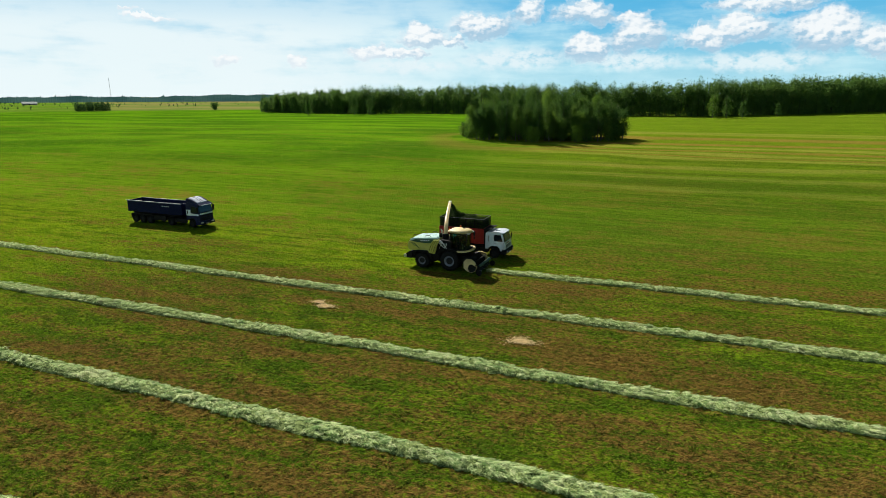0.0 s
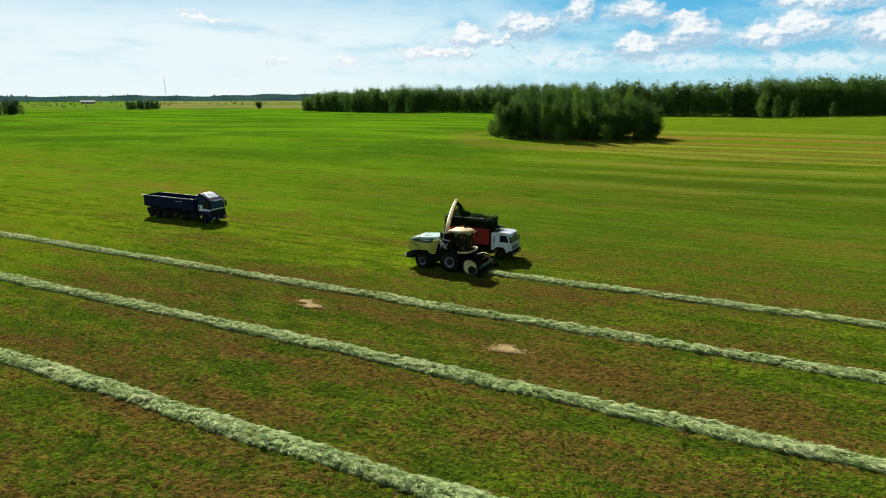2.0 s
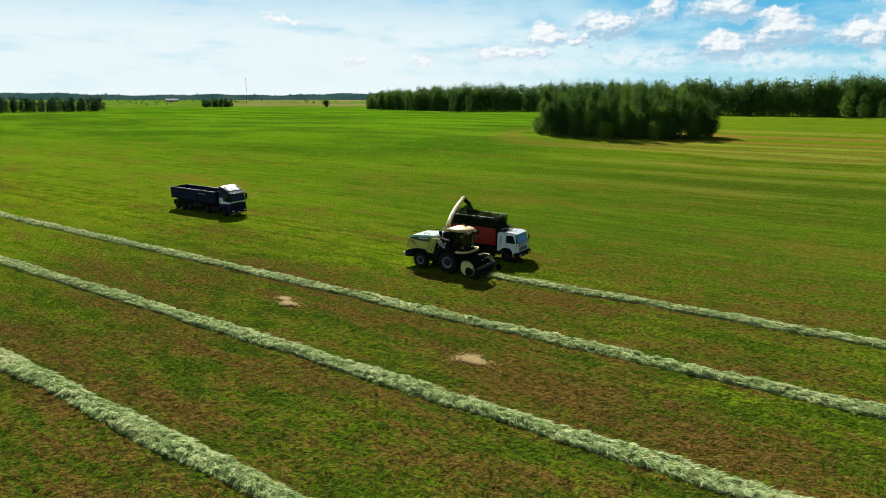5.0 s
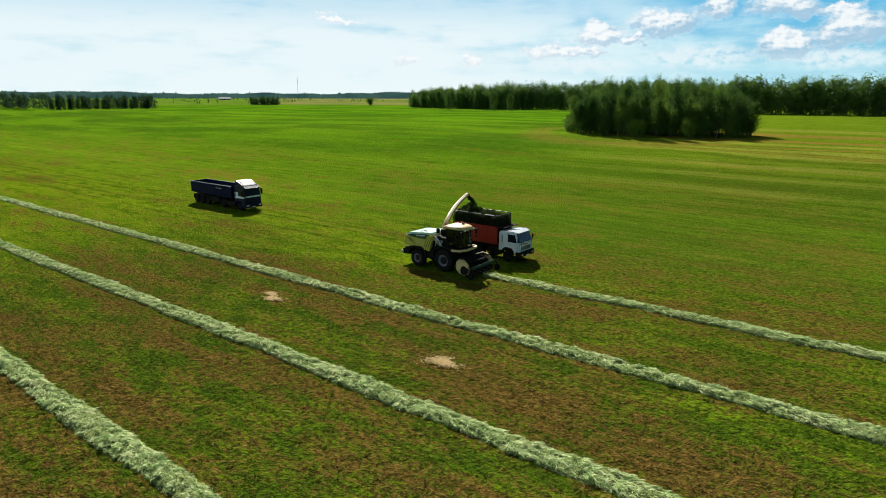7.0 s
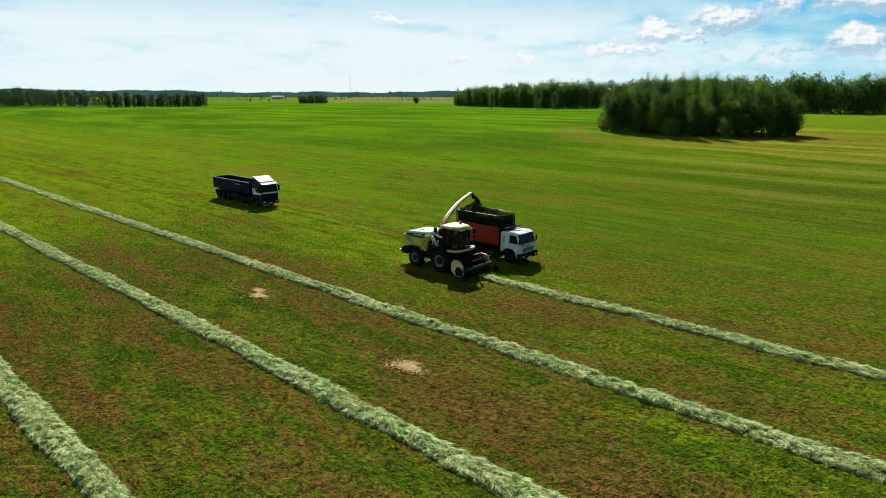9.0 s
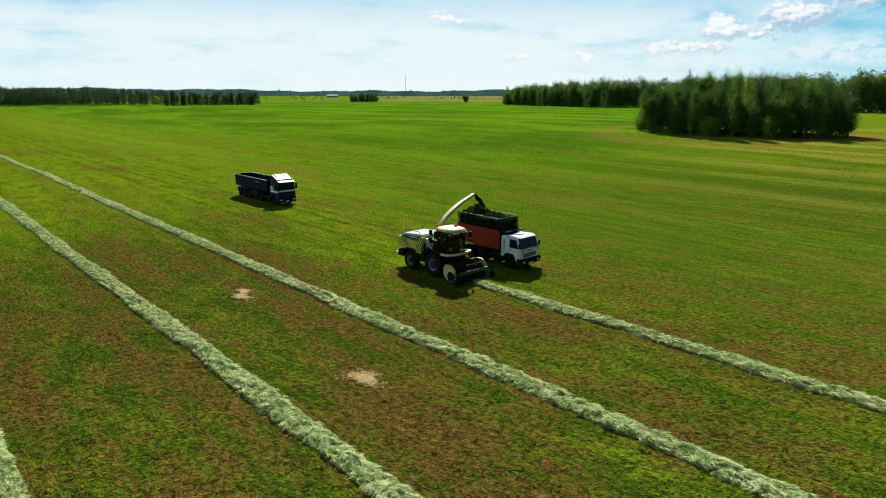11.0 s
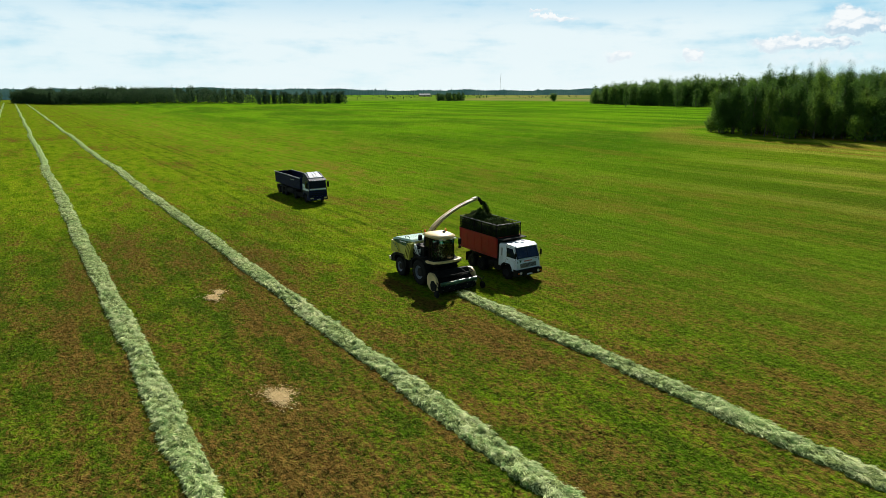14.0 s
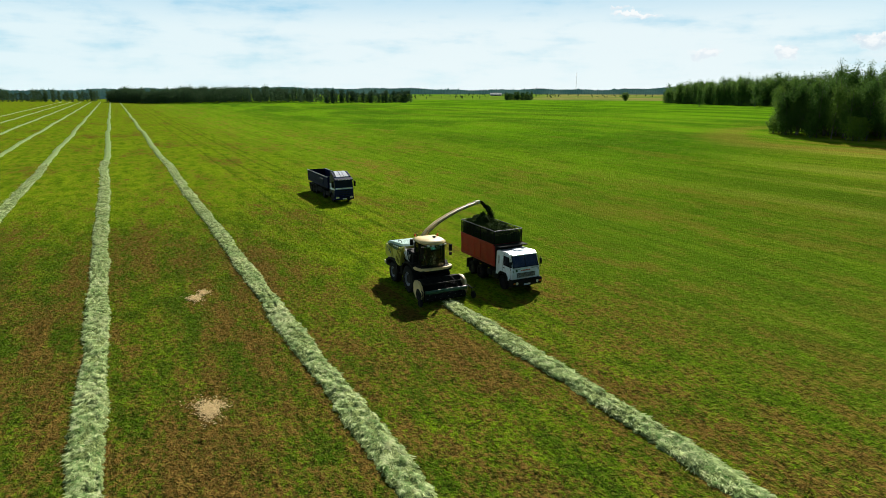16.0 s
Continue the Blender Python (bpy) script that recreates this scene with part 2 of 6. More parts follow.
# mown rows over the far field: place, half width, strength, tone
STRIPES = [
    (92.7, 1.0, 0.45, STRAW_ROW), (95.3, 1.3, 0.75, DARK_ROW), (98.2, 1.1, 0.50, STRAW_ROW), (100.8, 0.9, 0.70, DARK_ROW), (104.5, 1.5, 0.50, STRAW_ROW),
    (108.1, 0.8, 0.60, DARK_ROW), (109.8, 0.8, 0.55, STRAW_ROW), (111.4, 0.8, 0.60, RED_ROW), (113.2, 0.9, 0.60, STRAW_ROW),
    (115.6, 1.1, 0.75, RED_ROW), (119.5, 1.8, 0.60, STRAW_ROW), (126.0, 3.0, 0.75, RED_ROW), (142.0, 6.0, 0.70, RED_ROW), (161.0, 7.0, 0.50, STRAW_ROW),
]


def ground_material():
    s = Shade("mown_meadow")
    brown, wide, mid, fine = patches(s)
    pos = s.node("ShaderNodeSeparateXYZ")
    s.link(s.spot(), pos.inputs[0])
    x, y = pos.outputs[0], pos.outputs[1]
    grain = s.noise(s.spot((3.3, 3.7, 3.5)), 1.0, 4, 0.62)
    blade = s.noise(s.spot((9.0, 11.0, 9.0)), 1.0, 2, 0.5)
    green = s.mix(s.ramp(mid, 0.38, 0.62), (0.042, 0.094, 0.004), (0.115, 0.190, 0.006))
    earth = s.mix(s.ramp(fine, 0.35, 0.65), (0.080, 0.040, 0.012), (0.170, 0.092, 0.026))
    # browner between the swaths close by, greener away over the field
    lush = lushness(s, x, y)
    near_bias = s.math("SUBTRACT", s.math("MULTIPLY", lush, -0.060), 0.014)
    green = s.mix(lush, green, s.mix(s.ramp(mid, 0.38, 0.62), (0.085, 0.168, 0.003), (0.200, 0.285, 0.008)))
    speck = s.noise(s.spot((4.0, 4.6, 4.0)), 1.0, 3, 0.6)
    lean = s.math("ADD", s.math("ADD", brown, near_bias), s.math("MULTIPLY", s.math("SUBTRACT", speck, 0.5), 0.32))
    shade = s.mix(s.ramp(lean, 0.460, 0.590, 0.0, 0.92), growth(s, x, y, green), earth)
    # the far field: fresh green to the west, straw-coloured stripes to the east, all drawn out along the rows
    stripe = s.noise(s.spot((0.006, 0.17, 0.0)), 1.0, 5, 0.68)
    sweep = s.noise(s.spot((0.018, 0.075, 0.0)), 1.0, 4, 0.55)
    thin = s.noise(s.spot((0.10, 1.3, 0.0)), 1.0, 5, 0.66)
    mottle = s.noise(s.spot((0.45, 1.1, 0.0)), 1.0, 5, 0.7)
    east = s.ramp(s.math("ADD", x, s.math("MULTIPLY", y, 0.30)), -14.0, 78.0)
    far = s.ramp(y, 56.0, 80.0)
    lay = s.math("ADD", s.math("MULTIPLY", stripe, 0.5), s.math("MULTIPLY", thin, 0.5))
    west = s.mix(s.ramp(sweep, 0.40, 0.60), (0.030, 0.138, 0.004), (0.100, 0.270, 0.005))
    west = s.mix(s.ramp(y, 112.0, 80.0), west, s.mix(s.ramp(lay, 0.38, 0.62), (0.072, 0.178, 0.005), (0.155, 0.280, 0.010)))
    fresh = s.mix(s.ramp(east, 0.05, 0.55), west, s.mix(s.ramp(lay, 0.38, 0.62), (0.085, 0.180, 0.005), (0.175, 0.275, 0.012)))
    fresh = s.mix(0.45, fresh, growth(s, x, y, fresh))
    fresh = s.mix(s.ramp(thin, 0.34, 0.48, 0.55, 0.0), fresh, (0.055, 0.105, 0.005))
    fresh = s.mix(s.ramp(mottle, 0.54, 0.70, 0.0, 0.40), fresh, (0.215, 0.275, 0.018))
    fresh = s.mix(s.ramp(mottle, 0.34, 0.46, 0.40, 0.0), fresh, (0.050, 0.110, 0.004))
    # brown streaks that reach out over the field
    reach = s.noise(s.spot((0.035, 0.24, 0.7)), 1.0, 5, 0.66)
    dry = s.math("ADD", reach, s.math("MULTIPLY", s.math("SUBTRACT", mottle, 0.5), 0.30))
    fresh = s.mix(s.math("MULTIPLY", s.ramp(dry, 0.54, 0.68, 0.0, 0.42), s.ramp(y, 88.0, 118.0, 1.0, 0.25)), fresh, (0.245, 0.140, 0.030))
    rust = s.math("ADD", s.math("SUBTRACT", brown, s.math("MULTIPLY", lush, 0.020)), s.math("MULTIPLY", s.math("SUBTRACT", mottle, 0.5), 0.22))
    fresh = s.mix(s.math("MULTIPLY", s.ramp(rust, 0.510, 0.620, 0.0, 0.50), s.ramp(y, 76.0, 104.0, 1.0, 0.0)), fresh, (0.235, 0.140, 0.030))
    # stripes left by the mower, dry and reddish at the turning end
    bend = s.math("ADD", y, s.math("MULTIPLY", s.math("SUBTRACT", sweep, 0.5), 9.0))
    for row, half, strength, tone in STRIPES:
        off = s.math("ABSOLUTE", s.math("SUBTRACT", bend, row), 0.0)
        band = s.math("MULTIPLY", s.ramp(off, half * 0.35, half * 1.25, 1.0, 0.0), s.ramp(east, 0.10, 0.62, 0.12, 1.0))
        band = s.math("MULTIPLY", band, s.ramp(lay, 0.34, 0.56, 0.45, 1.0))
        fresh = s.mix(s.math("MULTIPLY", band, strength * 0.95), fresh, tone)
    # thick dark grass beside the lorry's track
    thick = s.math("MULTIPLY", s.math("MULTIPLY", s.ramp(y, 57.0, 66.0), s.ramp(y, 90.0, 110.0, 1.0, 0.0)), s.ramp(x, -70.0, -6.0))
    thick = s.math("MULTIPLY", thick, s.ramp(s.math("ADD", s.math("MULTIPLY", sweep, 0.5), s.math("MULTIPLY", lay, 0.5)), 0.40, 0.58, 1.0, 0.35))
    fresh = s.mix(s.math("MULTIPLY", thick, 0.72), fresh, (0.046, 0.112, 0.006))
    shade = s.mix(s.math("MULTIPLY", far, 0.88), shade, fresh)
    # bare headland driven round the copse, with a green fringe under the trees
    round_ = s.node("ShaderNodeVectorMath")
    round_.operation, round_.inputs[1].default_value = "DISTANCE", (-13.5, 134.0, 7.6)
    s.link(s.spot(), round_.inputs[0])
    ring = s.math("ADD", round_.outputs["Value"], s.math("MULTIPLY", s.math("SUBTRACT", stripe, 0.5), 9.0))
    bare = s.math("MULTIPLY", s.ramp(ring, 17.5, 20.0), s.ramp(ring, 21.0, 27.0, 1.0, 0.0))
    shade = s.mix(s.math("MULTIPLY", bare, 0.34), shade, (0.270, 0.165, 0.040))
    # stubble and hay meadows beyond the field's far edge
    away = s.node("ShaderNodeVectorMath")
    away.operation = "LENGTH"
    s.link(s.spot((1.0, 1.0, 0.0)), away.inputs[0])
    beyond = s.noise(s.spot((0.006, 0.012, 0.0)), 1.0, 3, 0.5)
    tan = s.mix(s.ramp(beyond, 0.4, 0.6), (0.24, 0.21, 0.075), (0.11, 0.19, 0.03))
    wedge = s.ramp(s.math("ADD", y, s.math("MULTIPLY", x, 0.78)), 0.0, 70.0, 0.25, 1.0)
    shade = s.mix(s.math("MULTIPLY", s.math("MULTIPLY", s.ramp(away.outputs["Value"], 440.0, 500.0), s.ramp(y, 130.0, 260.0)), wedge), shade, tan)
    shade = tracks(s, x, y, wide, shade)
    # hollows near-black, tips pale: shade and highlights painted to follow the bump
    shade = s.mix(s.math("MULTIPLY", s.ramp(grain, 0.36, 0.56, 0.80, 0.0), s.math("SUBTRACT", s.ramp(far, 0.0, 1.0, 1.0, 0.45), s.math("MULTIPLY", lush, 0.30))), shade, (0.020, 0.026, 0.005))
    shade = s.mix(s.ramp(grain, 0.56, 0.72, 0.0, 0.38), shade, (0.22, 0.20, 0.04))
    shade = s.mix(s.ramp(blade, 0.52, 0.72, 0.0, 0.40), shade, (0.20, 0.21, 0.035))
    rise = s.math("ADD", s.math("MULTIPLY", grain, 0.7), s.math("MULTIPLY", blade, 0.35))
    return s.put(shade, 1.0, 0, rise, 0.30, 0.0)


def blade_material(name, dark, light, dry, through_light=0.35, patchy=False):
    """Leaf or blade: each piece has its own shade, and lets some light through."""
    s = Shade(name)
    each = s.node("ShaderNodeNewGeometry").outputs["Random Per Island"]
    shade = s.mix(each, dark, light)
    if patchy:
        brown, wide = patches(s)[:2]
        pos = s.node("ShaderNodeSeparateXYZ")
        s.link(s.spot(), pos.inputs[0])
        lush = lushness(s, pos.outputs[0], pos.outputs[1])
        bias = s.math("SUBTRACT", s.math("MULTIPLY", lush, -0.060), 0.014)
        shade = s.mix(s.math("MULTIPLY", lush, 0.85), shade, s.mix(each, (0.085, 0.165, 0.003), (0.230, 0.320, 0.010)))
        shade = s.mix(0.55, shade, growth(s, pos.outputs[0], pos.outputs[1], shade))
        one = s.math("MULTIPLY", s.math("SUBTRACT", s.node("ShaderNodeNewGeometry").outputs["Random Per Island"], 0.5), 0.15)
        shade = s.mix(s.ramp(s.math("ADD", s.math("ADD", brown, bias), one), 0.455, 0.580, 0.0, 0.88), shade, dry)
        shade = tracks(s, pos.outputs[0], pos.outputs[1], wide, shade)
    else:
        shade = s.mix(s.ramp(s.noise(s.spot(), 0.35, 4), 0.45, 0.75, 0.0, 0.6), shade, dry)
        shade = s.mix(s.ramp(s.noise(s.spot(), 2.3, 3), 0.36, 0.50, 0.65, 0.0), shade, dark)
        shade = s.mix(s.ramp(s.noise(s.spot(), 3.1, 3), 0.54, 0.68, 0.0, 0.6), shade, dry)
    s.put(shade, 0.8, 0, None, 0, 0.03)
    glow = s.node("ShaderNodeBsdfTranslucent")
    s.link(shade, glow.inputs[0])
    both = s.node("ShaderNodeMixShader")
    both.inputs[0].default_value = through_light
    s.link(s.bsdf.outputs[0], both.inputs[1])
    s.link(glow.outputs[0], both.inputs[2])
    s.link(both.outputs[0], s.nt.nodes["Material Output"].inputs[0])
    return s.mat


def heap_material(name):
    """Matted cut grass: pale strands, the shade in their gaps painted as dark colour."""
    s = Shade(name)
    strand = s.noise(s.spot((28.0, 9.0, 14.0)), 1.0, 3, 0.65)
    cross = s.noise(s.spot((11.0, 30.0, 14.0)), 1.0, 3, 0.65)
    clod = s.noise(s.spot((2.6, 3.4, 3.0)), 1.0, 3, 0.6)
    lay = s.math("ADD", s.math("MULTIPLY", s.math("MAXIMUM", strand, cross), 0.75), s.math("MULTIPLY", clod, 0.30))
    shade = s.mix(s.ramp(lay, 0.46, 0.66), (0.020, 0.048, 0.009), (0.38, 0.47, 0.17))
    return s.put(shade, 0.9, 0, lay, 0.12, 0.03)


def leaf_material(name, dark, light, sunny):
    s = Shade(name)
    each = s.node("ShaderNodeNewGeometry").outputs["Random Per Island"]
    tree = s.node("ShaderNodeObjectInfo").outputs["Random"]
    shade = s.mix(each, dark, light)
    shade = s.mix(s.ramp(tree, 0.45, 1.0, 0.0, 0.85), shade, sunny)
    shade = s.mix(s.ramp(s.noise(s.spot(), 0.22, 3), 0.4, 0.7, 0.0, 0.5), shade, dark)
    s.put(shade, 0.8, 0, None, 0, 0.05)
    glow = s.node("ShaderNodeBsdfTranslucent")
    s.link(shade, glow.inputs[0])
    both = s.node("ShaderNodeMixShader")
    both.inputs[0].default_value = 0.45
    s.link(s.bsdf.outputs[0], both.inputs[1])
    s.link(glow.outputs[0], both.inputs[2])
    s.link(both.outputs[0], s.nt.nodes["Material Output"].inputs[0])
    return s.mat


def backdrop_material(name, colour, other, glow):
    """Hazy distance, kilometres off: haze painted into the colour, with added glow."""
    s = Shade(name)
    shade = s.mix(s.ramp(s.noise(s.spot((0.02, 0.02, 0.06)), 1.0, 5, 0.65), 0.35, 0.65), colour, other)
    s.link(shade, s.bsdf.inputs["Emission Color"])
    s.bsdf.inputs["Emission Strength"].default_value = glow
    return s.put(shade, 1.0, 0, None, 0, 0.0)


def glass(name, tint, rough=0.03):
    """Thin tinted pane: lets the tint through and mirrors the sky at a slant."""
    s = Shade(name)
    clear = s.node("ShaderNodeBsdfTransparent")
    s.link(s.mix(s.noise(s.local(), 3.0), tint, tuple(c * 0.8 for c in tint)), clear.inputs[0])
    shine = s.node("ShaderNodeBsdfGlossy", Roughness=rough)
    edge = s.node("ShaderNodeFresnel", IOR=1.55)
    both = s.node("ShaderNodeMixShader")
    s.link(edge.outputs[0], both.inputs[0])
    s.link(clear.outputs[0], both.inputs[1])
    s.link(shine.outputs[0], both.inputs[2])
    s.link(both.outputs[0], s.nt.nodes["Material Output"].inputs[0])
    return s.mat


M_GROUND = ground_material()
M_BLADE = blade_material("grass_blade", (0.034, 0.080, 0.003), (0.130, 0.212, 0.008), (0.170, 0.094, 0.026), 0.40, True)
M_HAY = blade_material("cut_grass", (0.10, 0.24, 0.045), (0.85, 0.95, 0.50), (0.96, 0.95, 0.62), 0.35)
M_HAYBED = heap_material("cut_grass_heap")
M_HAYFAR = blade_material("cut_grass_row", (0.12, 0.21, 0.06), (0.20, 0.29, 0.10), (0.30, 0.35, 0.16), 0.1)
M_STRAW = blade_material("pale_straw", (0.42, 0.30, 0.13), (0.90, 0.74, 0.42), (0.80, 0.62, 0.36), 0.3)
M_SILAGE = blade_material("chopped_grass", (0.022, 0.045, 0.010), (0.060, 0.095, 0.022), (0.040, 0.055, 0.016), 0.15)
M_LEAF = leaf_material("birch_leaves", (0.030, 0.080, 0.018), (0.105, 0.195, 0.034), (0.205, 0.335, 0.042))
M_LEAF2 = leaf_material("forest_leaves", (0.027, 0.074, 0.026), (0.080, 0.152, 0.042), (0.125, 0.220, 0.044))
# far leaves: aerial haze and backlit shade put into the colour
M_LEAF3 = leaf_material("hazed_dark_leaves", (0.022, 0.052, 0.028), (0.052, 0.098, 0.046), (0.070, 0.120, 0.050))
M_BARK = paint("grey_birch_bark", (0.13, 0.12, 0.095), 0.9, 0, (0.05, 0.04, 0.03), 0.7, 0.02, 0.2)
M_STEM = paint("dark_bark", (0.060, 0.055, 0.045), 0.9, 0, (0.03, 0.03, 0.02), 0.6, 0.02, 0.1)
M_RIDGE = backdrop_material("hazed_glow_woods", (0.030, 0.075, 0.070), (0.055, 0.110, 0.095), 0.55)
M_CREAM = paint("cream_paint", (0.72, 0.56, 0.26), 0.5)
M_LIME = paint("yellow_green_paint", (0.52, 0.49, 0.08), 0.35, 0, (0.20, 0.16, 0.08), 0.3)
# blue-green of the cover top, its paleness is sky sheen painted in
M_TEAL = paint("blue_green_sheen_paint", (0.44, 0.62, 0.56), 0.28, 0, (0.30, 0.28, 0.2), 0.2)
M_PALE = paint("pale_yellow_paint", (0.66, 0.64, 0.36), 0.4)
M_DKGREEN = paint("dark_green_paint", (0.012, 0.075, 0.045), 0.3)
M_BLACK = paint("dull_black_steel", (0.009, 0.009, 0.009), 0.72, 0.0, (0.035, 0.028, 0.018), 0.3, 0.002, 0.16)
M_METAL = paint("bare_steel", (0.45, 0.44, 0.42), 0.3, 0.9)
M_RUBBER = paint("tyre_rubber", (0.009, 0.009, 0.009), 0.85, 0, (0.028, 0.024, 0.017), 0.3, 0.002, 0.2)
M_RIM = paint("pale_grey_rim", (0.17, 0.19, 0.24), 0.5)
M_RED = paint("red_lorry_paint", (0.34, 0.018, 0.015), 0.5, 0, (0.15, 0.05, 0.03), 0.3, 0.002, 0.3)
M_WHITE = paint("white_lorry_paint", (0.78, 0.85, 0.94), 0.3, 0, (0.35, 0.32, 0.27), 0.25)
M_GREY = paint("grey_plastic", (0.33, 0.35, 0.37), 0.5)
M_BLUE = paint("dark_blue_paint", (0.005, 0.009, 0.055), 0.3, 0, (0.016, 0.018, 0.030), 0.2, 0.002, 0.15)
M_BLUE2 = paint("worn_blue_paint", (0.004, 0.008, 0.042), 0.55, 0, (0.014, 0.016, 0.026), 0.3, 0.002, 0.08)
M_RAIL = paint("grey_steel_tube", (0.07, 0.075, 0.075), 0.5, 0, (0.05, 0.05, 0.04), 0.4)
# top rail of the trailer, a lighter grey-blue than its sides
M_TOPRAIL = paint("lighter_rail_edge", (0.16, 0.18, 0.24), 0.5, 0, (0.05, 0.05, 0.07), 0.5)
M_SHELL = paint("pale_blue_white_paint", (0.40, 0.46, 0.56), 0.45, 0, (0.3, 0.3, 0.3), 0.3, 0.002, 0.3)
M_ORANGE = paint("orange_lens", (0.85, 0.16, 0.02), 0.2)
M_LAMP = paint("clear_lamp", (0.8, 0.8, 0.78), 0.1, 0.3)
M_REDSIGN = paint("red_lettering", (0.5, 0.06, 0.05), 0.5)
M_GLASS = paint("dark_glass", (0.010, 0.016, 0.024), 0.05, 0, (0.03, 0.03, 0.03), 0.1, 0.0, 0.35)
# sky reflections put into the colour: blue base, pale blue patches
M_SCREEN = paint("reflection_blue_glass", (0.022, 0.040, 0.100), 0.03, 0, (0.22, 0.26, 0.34), 0.45, 0.0, 0.8)
M_GREENGLASS = glass("green_tinted_glass", (0.26, 0.70, 0.60))
# pale grey for the steel pipes, with their glint put into the colour
M_PIPE = paint("glint_grey_pipe", (0.72, 0.74, 0.74), 0.35, 0.15)
M_DARKRIM = paint("dark_grey_rim", (0.016, 0.016, 0.018), 0.7, 0, (0.05, 0.04, 0.03), 0.3, 0.002, 0.2)
M_BUILDING = paint("weathered_planks", (0.35, 0.32, 0.28), 0.8)
M_ROOF = paint("grey_roofing", (0.42, 0.44, 0.46), 0.6)


# ---- building helpers ----
def slope(x, y):
    """The field lies flat round the machines and climbs gently towards the woods, more slowly in the west."""
    x, y = np.asarray(x, dtype=float), np.asarray(y, dtype=float)
    u, v = np.clip((y - 62.0) / 62.0, 0, 1), np.clip((y - 63.0) / 83.0, 0, 1)
    w = np.clip((-x - 70.0) / 110.0, 0, 1)
    w = w * w * (3 - 2 * w)
    return 7.6 * u * u * (3 - 2 * u) * (1 - w) + 7.0 * v * v * (3 - 2 * v) * w


def rise_at(x, y):
    return float(slope(x, y))


def mesh_of(name, verts, faces, material, smooth=False):
    me = bpy.data.meshes.new(name)
    verts = np.asarray(verts, dtype=np.float32)
    faces = np.asarray(faces, dtype=np.int32)
    me.vertices.add(len(verts))
    me.vertices.foreach_set("co", verts.ravel())
    n, k = faces.shape
    me.loops.add(n * k)
    me.loops.foreach_set("vertex_index", faces.ravel())
    me.polygons.add(n)
    me.polygons.foreach_set("loop_start", np.arange(0, n * k, k, dtype=np.int32))
    me.polygons.foreach_set("loop_total", np.full(n, k, dtype=np.int32))
    if smooth:
        me.polygons.foreach_set("use_smooth", np.ones(n, dtype=bool))
    me.update(calc_edges=True)
    me.materials.append(material)
    return me


def part(name, bm, material, parent=None, label="", smooth=False, at=None):
    """Link a bmesh as one mesh object under a thing or a part."""
    me = bpy.data.meshes.new(name)
    bmesh.ops.recalc_face_normals(bm, faces=bm.faces)
    if smooth:
        for f in bm.faces:
            f.smooth = True
    bm.to_mesh(me)
    bm.free()
    me.materials.append(material)
    ob = new(name, me)
    if smooth:
        me.set_sharp_from_angle(angle=radians(38))
    if parent:
        ob.parent = parent
    if at is not None:
        ob.matrix_basis = at
    if label:
        ob["label"] = label
    return ob


def bevel(bm, width, segments=2):
    if width > 0:
        bmesh.ops.bevel(bm, geom=[e for e in bm.edges if len(e.link_faces) == 2 and e.calc_face_angle(0) > 0.45], offset=width, segments=segments, affect="EDGES", clamp_overlap=True)
    return bm


def box(x0, x1, y0, y1, z0, z1, round_=0.02, bm=None):
    own = bm is None
    bm = bm or bmesh.new()
    v = [bm.verts.new(p) for p in ((x0, y0, z0), (x1, y0, z0), (x1, y1, z0), (x0, y1, z0), (x0, y0, z1), (x1, y0, z1), (x1, y1, z1), (x0, y1, z1))]
    for q in ((0, 3, 2, 1), (4, 5, 6, 7), (0, 1, 5, 4), (1, 2, 6, 5), (2, 3, 7, 6), (3, 0, 4, 7)):
        bm.faces.new([v[i] for i in q])
    return bevel(bm, round_) if own else bm


def slab(outline, y0, y1, round_=0.03, taper=0.0, bm=None):
    """A side outline of (x, z) drawn out from y0 to y1; taper draws the upper points inwards."""
    own = bm is None
    bm = bm or bmesh.new()
    zs = [z for _, z in outline]
    lo, hi = min(zs), max(zs)
    mid, half = (y0 + y1) / 2, (y1 - y0) / 2

    def ring(sign):
        return [bm.verts.new((x, mid + sign * (half - taper * (z - lo) / (hi - lo + 1e-6)), z)) for x, z in outline]
    a, b = ring(-1), ring(1)
    bm.faces.new(a), bm.faces.new(b[::-1])
    for i in range(len(a)):
        j = (i + 1) % len(a)
        bm.faces.new((a[i], b[i], b[j], a[j]))
    return bevel(bm, round_) if own else bm


def drum(centre, axis, radius, length, steps=24, round_=0.0, bm=None, top=None):
    own = bm is None
    bm = bm or bmesh.new()
    turn = Vector(axis).to_track_quat("Z", "Y").to_matrix().to_4x4()
    bmesh.ops.create_cone(bm, cap_ends=True, segments=steps, radius1=radius, radius2=radius if top is None else top, depth=length, matrix=Matrix.Translation(centre) @ turn)
    return bevel(bm, round_) if own else bm


